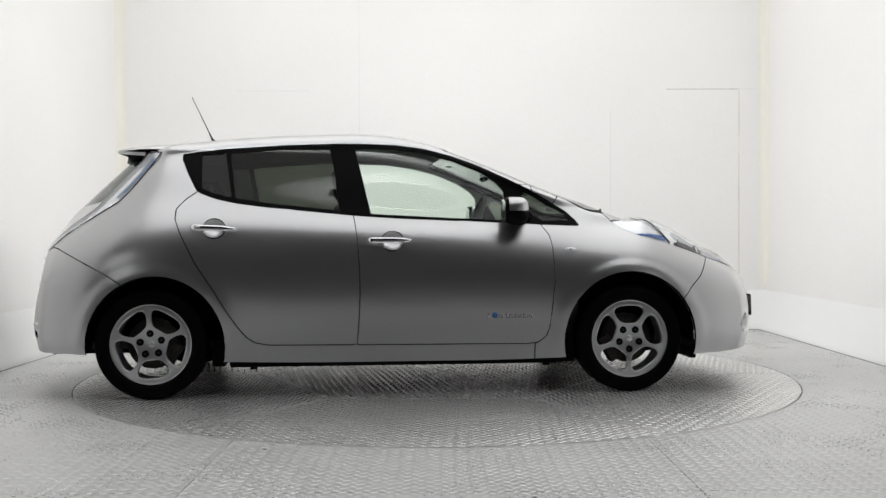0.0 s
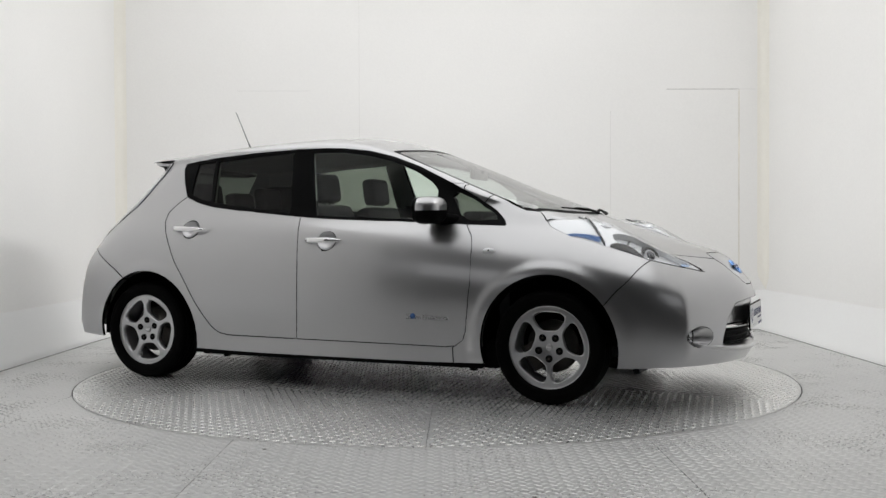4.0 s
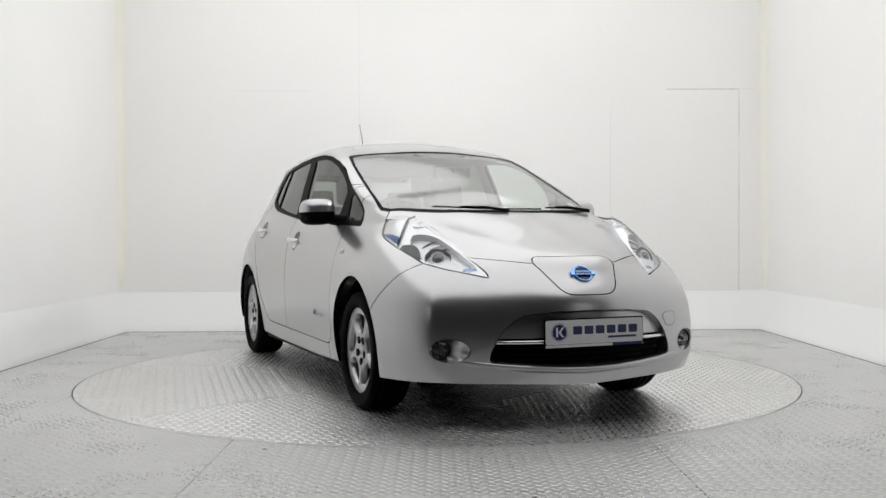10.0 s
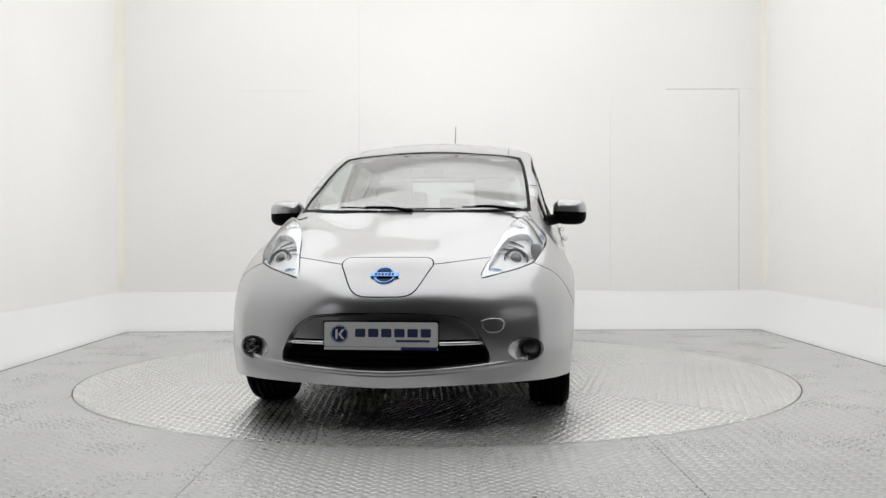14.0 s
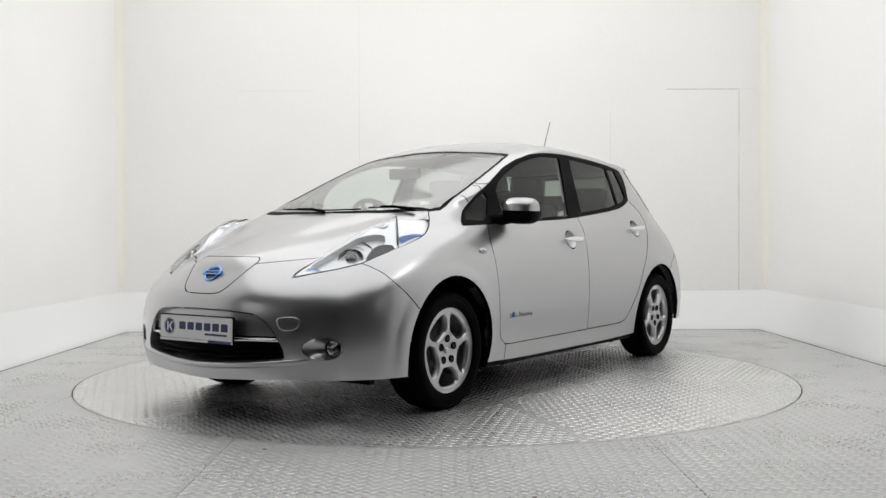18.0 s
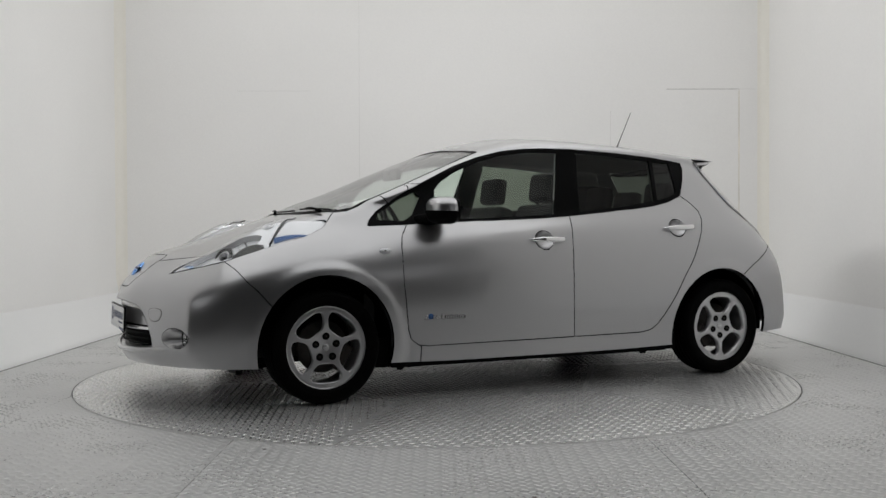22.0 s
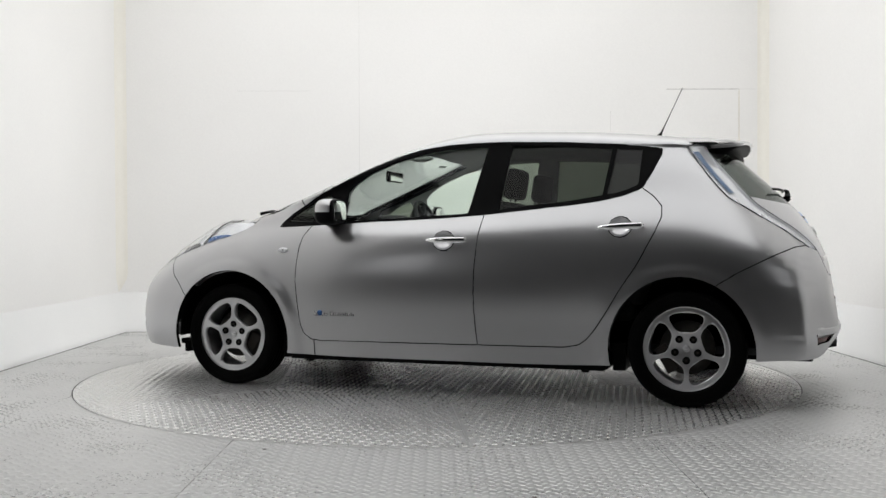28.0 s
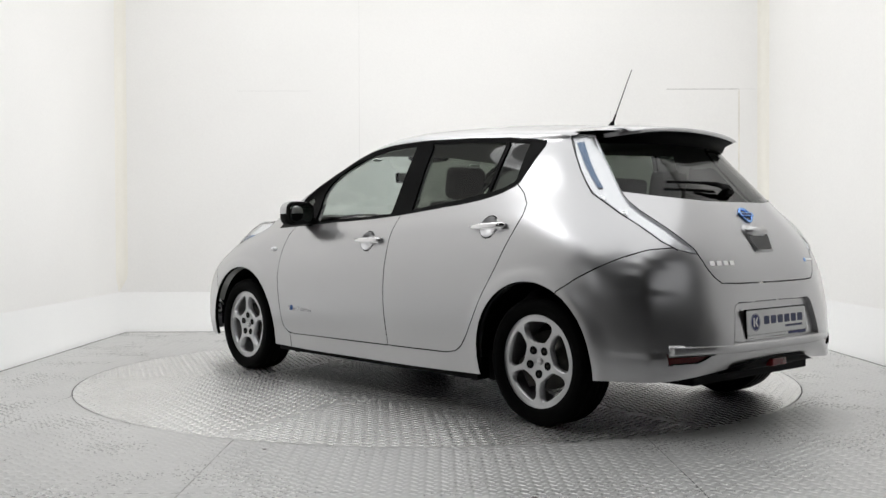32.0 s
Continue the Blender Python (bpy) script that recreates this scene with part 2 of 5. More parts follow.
def walls():
    tagged(boxed("wall_north", WX0 - 0.2, WX1 + 0.2, WY1, WY1 + 0.2, -0.004, CEIL, WALL), "white painted back wall of the photo booth", kind="structure")
    tagged(boxed("wall_west", WX0 - 0.2, WX0, WY0, WY1, -0.004, CEIL, WALL), "white painted side wall of the photo booth", kind="structure")
    tagged(boxed("wall_east", WX1, WX1 + 0.2, WY0, WY1, -0.004, CEIL, WALL), "white painted side wall of the photo booth", kind="structure")
    tagged(boxed("ceiling", WX0 - .2, WX1 + .2, ROOFY, WY1 + 0.2, CEIL, CEIL + 0.2, WALL), "white ceiling of the photo booth", kind="structure")
    tagged(boxed("ceiling_outer", -7.2, 7.2, -11.2, ROOFY - .12, CEIL, CEIL + .2, DARK), "dark ceiling outside the booth", kind="structure")
    tagged(boxed("wall_south", -7.2, 7.2, -11.2, -11, -0.004, CEIL, DARK), "dark wall behind the open side", kind="structure")
    tagged(boxed("wall_outer_west", -7.2, -7, -11, WY1, -0.004, CEIL, DARK), "dark outer wall", kind="structure")
    tagged(boxed("wall_outer_east", 7, 7.2, -11, WY1, -0.004, CEIL, DARK), "dark outer wall", kind="structure")
    # white cove along the foot of the three walls, mitred at the corners
    prof = [(.0005, .372), (.006, .345), (.014, .31), (.024, .27), (.040, .20), (.058, .13), (.080, .055), (.094, .006), (.094, .0)]
    bm = bmesh.new()
    rows = []
    for d, z in prof:
        rows.append([bm.verts.new(v) for v in ((WX0 + d, WY0, z), (WX0 + d, WY1 - d, z), (WX1 - d, WY1 - d, z), (WX1 - d, WY0, z))])
    for p, q in zip(rows, rows[1:]):
        for k in range(3):
            f = bm.faces.new((p[k], q[k], q[k + 1], p[k + 1]))
    bmesh.ops.recalc_face_normals(bm, faces=bm.faces)
    cove = tagged(new("cove_trim", bm_mesh("cove_trim", bm, COVE, True)), "white sloped skirting along the booth walls", kind="structure")
    # dark mottled strip for the gap between the cove's foot and the floor
    for x0, x1, y0, y1 in ((WX0 + .0945, WX1 - .0945, WY1 - .1005, WY1 - .0945), (WX0 + .0945, WX0 + .1005, WY0, WY1 - .1005), (WX1 - .1005, WX1 - .0945, WY0, WY1 - .1005)):
        tagged(boxed("floor_gap_trim", x0, x1, y0, y1, -.004, .0035, FOOTGAP), "thin dark gap between floor and skirting", kind="structure")
    # soft vertical strips in the two back corners
    for x, s in ((WX0, 1), (WX1, -1)):
        bm = bmesh.new()
        rows = []
        for k in range(7):
            a = radians(90 * k / 6)
            px, py = x + s * .085 * (1 - math.sin(a)), WY1 - .085 * (1 - math.cos(a))
            rows.append([bm.verts.new((x + (px - x) * w, WY1 + (py - WY1) * w, z)) for z, w in ((.372, .02), (.50, .9), (.56, 1), (CEIL, 1))])
        for p, q in zip(rows, rows[1:]):
            for i in range(3):
                bm.faces.new((p[i], q[i], q[i + 1], p[i + 1]))
        tagged(new("corner_trim", bm_mesh("corner_trim", bm, YELLOWED)), "rounded white corner strip", kind="structure")
    # flush door in the back wall, told by its dark gaps
    leaf = tagged(boxed("door_1", 1.655, 2.876, WY1 - .003, WY1 + .01, .372, 2.284, WALL), "flush white door in the booth's back wall", kind="structure")
    for name, x0, x1, z0, z1, m in (("door_gap", 2.876, 2.8815, .372, 2.284, DOORGAP), ("door_gap", 2.19, 2.876, 2.284, 2.288, DOORTOP), ("wall_joint", 2.8815, 3.04, 2.2845, 2.287, SEAMLIGHT), ("wall_joint", 1.6525, 1.655, .372, 2.08, SEAMLIGHT),
                                    ("wall_joint", -.737, -.7345, .372, CEIL - .1, SEAMLIGHT), ("wall_joint", -1.9, -1.2, 2.278, 2.2805, SEAMLIGHT)):
        ob = boxed(name, x0, x1, WY1 - .0025, WY1 + .01, z0, z1, m)
        ob.parent = leaf if name == "door_gap" else None
        if name == "wall_joint":
            tagged(ob, "faint joint between wall boards", kind="structure")
    # scuffs at the foot of the cove
    rnd = random.Random(5)
    scuffs = bmesh.new()
    for k in range(16):
        y = rnd.uniform(-.1, 1.6)
        for s, x in (((1, WX0),) if k % 2 else ((-1, WX1),)):
            z = rnd.uniform(.004, .028)
            d = .092 - z * .24 + .002
            w, h = rnd.uniform(.015, .06), rnd.uniform(.002, .006)
            vs = [scuffs.verts.new((x + s * (d - b * .24), y + a, z + b)) for a, b in ((0, 0), (w, h * .3), (w * 1.1, h), (w * .2, h * 1.2))]
            scuffs.faces.new(vs)
    tagged(new("scuff_marks", bm_mesh("scuff_marks", scuffs, SEAM, False)), "dark scuff marks along the skirting", kind="stuff")
    bits = bmesh.new()
    for k in range(46):
        a, r = rnd.uniform(0, 6.28), rnd.uniform(0.3, 3.0)
        x, y = r * math.cos(a), r * math.sin(a) - .9
        if -2.8 < x < 2.9 and -3.2 < y < 2.5 and math.hypot(x, y) > FLOORR + .04:
            q = rnd.uniform(.004, .013)
            vs = [bits.verts.new((x + q * math.cos(t + a) * rnd.uniform(.5, 1.2), y + q * 1.6 * math.sin(t + a) * rnd.uniform(.4, 1), .0008)) for t in (0, 1.2, 2.3, 3.4, 4.7)]
            bits.faces.new(vs)
    tagged(new("floor_marks", bm_mesh("floor_marks", bits, SEAM, False)), "small dark chips and marks on the floor", kind="stuff")


def make_turntable():
    table = tagged(new("turntable"), "round grey steel tread plate turntable set flush in the floor", "turntable")
    corner = [(1.14 * math.cos(radians(53 + 60 * k)), 1.14 * math.sin(radians(53 + 60 * k))) for k in range(6)]

    def shrunk(poly, g):
        cx, cy = sum(p[0] for p in poly) / len(poly), sum(p[1] for p in poly) / len(poly)
        out = []
        for x, y in poly:
            d = math.hypot(x - cx, y - cy)
            out.append((cx + (x - cx) * (1 - g / d), cy + (y - cy) * (1 - g / d)))
        return out

    def plate(poly, angle):
        lid = slab(bmesh.new(), shrunk(poly, .0016), .010)
        lid.transform(pose(0, 0, -.010))
        part("deck_plate", lid, DECK, table, smooth=False)
        near = shrunk(poly, .022)
        keep = lambda x, y: inside(np.stack([x, y], -1), near)
        tagged(hang("treads", tread_mesh("treads", keep, angle, 3.3, material=DECKBAR, high=.0019), table), kind="stuff")

    plate(corner, 53)
    for k in range(6):
        a0 = 53 + 60 * k
        arc = [((FLOORR - .002) * math.cos(radians(a0 + 60 * q / 30)), (FLOORR - .002) * math.sin(radians(a0 + 60 * q / 30))) for q in range(31)]
        plate([corner[k]] + arc + [corner[(k + 1) % 6]], a0 + 30)
    return table


turntable = make_turntable()
floor_plates()
walls()


# ---------------------------------------------------------------- the car
car = tagged(new("car"), "silver five-door electric hatchback car parked on the turntable", "car")

# Design lines of the body shell, from the sill up to the roof's middle. Each runs from the tail's
# middle round the left side to the nose's middle, in sixteen knots (x forward, y left, z up).
SILL = [(-2.06, 0, .30), (-2.05, .35, .29), (-1.99, .695, .26), (-1.75, .845, .255), (-1.35, .82, .22), (-.95, .832, .20), (-.45, .836, .19), (.1, .836, .19),
        (.6, .836, .19), (1.0, .835, .20), (1.35, .84, .21), (1.715, .852, .21), (2.01, .725, .215), (2.182, .465, .215), (2.23, .20, .205), (2.255, 0, .20)]
LOWER = [(-2.13, 0, .38), (-2.12, .35, .38), (-2.0, .68, .38), (-1.785, .852, .38), (-1.35, .868, .36), (-.95, .852, .33), (-.45, .852, .32), (.1, .852, .32),
         (.6, .852, .32), (1.0, .857, .32), (1.35, .872, .33), (1.72, .868, .34), (2.03, .745, .33), (2.200, .483, .33), (2.292, .2, .33), (2.314, 0, .33)]
MIDDLE = [(-2.09, 0, .56), (-2.09, .35, .57), (-1.98, .68, .58), (-1.78, .845, .58), (-1.35, .885, .56), (-.95, .875, .52), (-.45, .87, .50), (.1, .87, .50),
          (.6, .87, .50), (1.0, .875, .52), (1.35, .89, .56), (1.72, .865, .56), (2.02, .74, .53), (2.193, .48, .52), (2.286, .22, .52), (2.308, 0, .52)]
WAIST = [(-2.07, 0, .72), (-2.06, .35, .73), (-1.94, .67, .75), (-1.72, .83, .77), (-1.35, .875, .78), (-.95, .87, .74), (-.45, .865, .72), (.1, .865, .72),
         (.6, .865, .72), (1.0, .86, .72), (1.35, .865, .74), (1.70, .83, .72), (1.98, .70, .66), (2.14, .46, .65), (2.246, .22, .64), (2.270, 0, .635)]
SHOULDER = [(-2.015, 0, .855), (-2.01, .34, .862), (-1.885, .63, .892), (-1.66, .76, .93), (-1.35, .82, .96), (-.95, .82, .96), (-.45, .82, .94), (.1, .82, .92),
            (.6, .81, .90), (1.0, .80, .88), (1.35, .79, .88), (1.66, .735, .83), (1.90, .62, .77), (2.06, .42, .735), (2.162, .21, .727), (2.182, 0, .727)]
BELT = [(-1.91, 0, 1.02), (-1.90, .3, 1.03), (-1.75, .53, 1.07), (-1.58, .665, 1.10), (-1.33, .725, 1.13), (-.95, .75, 1.09), (-.45, .757, 1.05), (.1, .76, 1.005),
        (.6, .76, .98), (1.0, .755, .96), (1.33, .68, .955), (1.58, .62, .91), (1.80, .5, .84), (1.94, .35, .805), (2.085, .18, .797), (2.11, 0, .797)]
PANE = [(-1.74, 0, 1.19), (-1.73, .3, 1.20), (-1.58, .5, 1.24), (-1.42, .62, 1.27), (-1.24, .66, 1.29), (-.93, .685, 1.25), (-.45, .695, 1.24), (.1, .70, 1.22),
        (.6, .705, 1.12), (.98, .70, 1.035), (1.245, .655, 1.02), (1.46, .53, .97), (1.66, .40, .91), (1.80, .27, .87), (1.88, .14, .86), (1.90, 0, .86)]
RAIL = [(-1.58, 0, 1.345), (-1.57, .3, 1.345), (-1.47, .47, 1.36), (-1.34, .575, 1.375), (-1.2, .60, 1.380), (-.9, .618, 1.398), (-.45, .630, 1.405), (.05, .640, 1.395),
        (.515, .662, 1.265), (.93, .682, 1.103), (1.17, .595, 1.068), (1.34, .45, 1.02), (1.5, .34, .965), (1.62, .23, .93), (1.70, .12, .92), (1.72, 0, .915)]
EDGE = [(-1.50, 0, 1.41), (-1.5, .28, 1.41), (-1.38, .45, 1.42), (-1.27, .53, 1.43), (-1.12, .53, 1.440), (-.85, .53, 1.466), (-.42, .540, 1.484), (.03, .55, 1.474),
        (.47, .575, 1.340), (.90, .605, 1.165), (1.09, .48, 1.12), (1.22, .37, 1.085), (1.34, .27, 1.04), (1.43, .18, 1.01), (1.48, .09, 1.0), (1.50, 0, .995)]
CROWN = [(-1.42, 0, 1.46), (-1.40, 0, 1.465), (-1.3, 0, 1.475), (-1.2, 0, 1.49), (-1.05, 0, 1.505), (-.8, 0, 1.525), (-.4, 0, 1.54), (.0, 0, 1.53),
         (.43, 0, 1.42), (.87, 0, 1.24), (1.05, 0, 1.165), (1.15, 0, 1.12), (1.22, 0, 1.09), (1.27, 0, 1.07), (1.30, 0, 1.055), (1.32, 0, 1.05)]


def spline_rows(n, steps):
    """Weights of a uniform cubic B-spline over n knots (with one ghost at each end)."""
    rows = []
    for s in range((n - 1) * steps + 1):
        i, f = min(s // steps, n - 2), s / steps - min(s // steps, n - 2)
        w = np.zeros(n + 2)
        w[i:i + 4] = ((1 - f) ** 3 / 6, (3 * f ** 3 - 6 * f ** 2 + 4) / 6, (-3 * f ** 3 + 3 * f ** 2 + 3 * f + 1) / 6, f ** 3 / 6)
        rows.append(w)
    return np.array(rows)


def shell(su=16, sv=12):
    """The body's left half as a grid of points, smooth across the middle."""
    cage = np.array([SILL, LOWER, MIDDLE, WAIST, SHOULDER, BELT, PANE, RAIL, EDGE, CROWN])
    flip = np.array((1, -1, 1))
    nl, ns = cage.shape[:2]

    def ghosts(c):
        c = np.concatenate([c[:, 1:2] * flip, c, c[:, -2:-1] * flip], 1)
        return np.concatenate([2 * c[:1] - c[1:2], c, c[-2:-1] * flip], 0)

    wl, wu = spline_rows(nl, 1), spline_rows(ns, 1)
    ctrl = cage.copy()
    for _ in range(3):
        ctrl = ctrl + 0.8 * (cage - np.einsum("al,lsk,bs->abk", wl, ghosts(ctrl), wu))
    grid = np.einsum("al,lsk,bs->abk", spline_rows(nl, sv), ghosts(ctrl), spline_rows(ns, su))
    # both bumpers turn their corners tightly, from the sill up to the lamps' tips
    for row in grid:
        d = np.gradient(row[:, :2], axis=0)
        b = int(np.argmax((-d[:, 1] > d[:, 0]) & (row[:, 0] > 1.5)))
        s = ((row[:, :2] - row[b, :2]) @ np.array((1, -1))) / math.sqrt(2)
        lift = np.interp(row[:, 2], (.22, .30, .58, .72), (0, 1, 1, 0)) * (row[:, 0] > 1.5)
        out = (.62 * np.clip(.17 - np.sqrt(s * s + .010 ** 2), 0, None) ** 2 - .006 * np.exp(-(s / .12) ** 2)) * lift
        row[:, 0] += out / math.sqrt(2)
        row[:, 1] += out / math.sqrt(2)
        b = int(np.argmax((d[:, 1] < d[:, 0]) & (row[:, 0] < -1.4)))
        s = ((row[:, :2] - row[b, :2]) @ np.array((1, 1))) / math.sqrt(2)
        lift = np.interp(row[:, 2], (.22, .34, .72, .88), (0, 1, 1, 0))
        out = .85 * np.clip(.17 - np.sqrt(s * s + .012 ** 2), 0, None) ** 2 * lift * (row[:, 0] < -1.4)
        row[:, 0] -= out / math.sqrt(2)
        row[:, 1] += out / math.sqrt(2)
    return grid


GRID = shell()


# ---------------------------------------------------------------- panels of the shell
def panel(faces, gap=0.0, lip=0.0, off=0.0, both=False, side=1):
    """Points, faces and normals of a piece of the shell, drawn in along its rim by a gap, with a folded lip."""
    chosen = set(faces)
    pull, rim = {}, []
    for f in faces:
        mid = f.calc_center_median()
        for e in f.edges:
            if sum(g in chosen for g in e.link_faces) == 1 and not all(abs(v.co.y) < 1e-4 for v in e.verts):
                rim.append((e, f))
                d = (e.verts[1].co - e.verts[0].co).normalized()
                w = mid - e.verts[0].co
                w = (w - d * w.dot(d)).normalized()
                for v in e.verts:
                    pull[v] = pull.get(v, Vector()) + w
    verts, norms, polys, kinds = [], [], [], []
    for s in ((1, -1) if both else (side,)):
        at = {}
        for f in faces:
            q = []
            for v in f.verts:
                if v not in at:
                    c = v.co + v.normal * off
                    if v in pull and gap:
                        c = c + pull[v].normalized() * gap
                    if abs(v.co.y) < 1e-4:
                        c.y = 0
                    at[v] = len(verts)
                    verts.append((c.x, c.y * s, c.z))
                    norms.append((v.normal.x, v.normal.y * s, v.normal.z))
                q.append(at[v])
            polys.append(q if s > 0 else q[::-1])
            kinds.append(True)
        if lip:
            low = {}
            for e, f in rim:
                for v in e.verts:
                    if v not in low:
                        c, n = Vector(verts[at[v]]), Vector(norms[at[v]])
                        low[v] = len(verts)
                        verts.append(tuple(c - n * lip))
                        norms.append(tuple(n))
                order = [l.vert for l in f.loops if l.edge == e]
                v0 = order[0]
                v1 = e.other_vert(v0)
                q = [at[v1], at[v0], low[v0], low[v1]]
                polys.append(q if s > 0 else q[::-1])
                kinds.append(False)
    return verts, polys, norms, kinds


def panel_mesh(name, data, material, rim=None):
    verts, polys, norms, kinds = data
    me = bpy.data.meshes.new(name)
    me.from_pydata(verts, [], polys)
    me.materials.append(material)
    me.polygons.foreach_set("use_smooth", kinds)
    if rim:
        me.materials.append(rim)
        me.polygons.foreach_set("material_index", [0 if k else 1 for k in kinds])
    me.update()
    if not me.validate():
        loops = []
        for p, k in zip(polys, kinds):
            loops += [norms[i] if k else (0, 0, 0) for i in p]
        me.normals_split_custom_set(loops)
    return me


B_SEAM = [(-.235, 1.20), (-.232, 1.017), (-.213, .892), (-.200, .734), (-.197, .577), (-.202, .45), (-.214, .29)]
DOOR_NOSE = [(.748, .284), (.813, .291), (.862, .328), (.880, .380), (.896, .510), (.909, .639), (.908, .735), (.904, .831), (.890, .902), (.846, .966)]
BUMP_SEAM = [(1.62, .10), (1.62, .50), (1.668, .548), (1.722, .614), (1.779, .670), (1.817, .725), (1.857, .768)]
TAIL_SEAM = [(-1.40, .10), (-1.504, .641), (-1.60, .70), (-1.70, .752), (-1.80, .800), (-1.886, .836), (-1.96, .846)]
GLASS_F = [(-.222, 1.411), (.009, 1.404), (.175, 1.379), (.341, 1.337), (.507, 1.268), (.600, 1.209), (.640, 1.165), (.652, .990), (.330, 1.003), (-.132, 1.027)]
GLASS_R = [(-.934, 1.382), (-.643, 1.403), (-.368, 1.416), (-.344, 1.282), (-.314, 1.049), (-.507, 1.067), (-.698, 1.088), (-.895, 1.119)]
GLASS_Q = [(-1.098, 1.372), (-.962, 1.380), (-.918, 1.120), (-1.015, 1.144), (-1.086, 1.176)]
GLASS_A = [(.735, 1.125), (.770, 1.147), (.870, 1.105), (1.0, 1.026), (1.022, .990), (.86, .986), (.80, 1.02)]
CUP_F, CUP_R = ring(-.012, .872, .062, .056), ring(-1.005, .944, .062, .056)

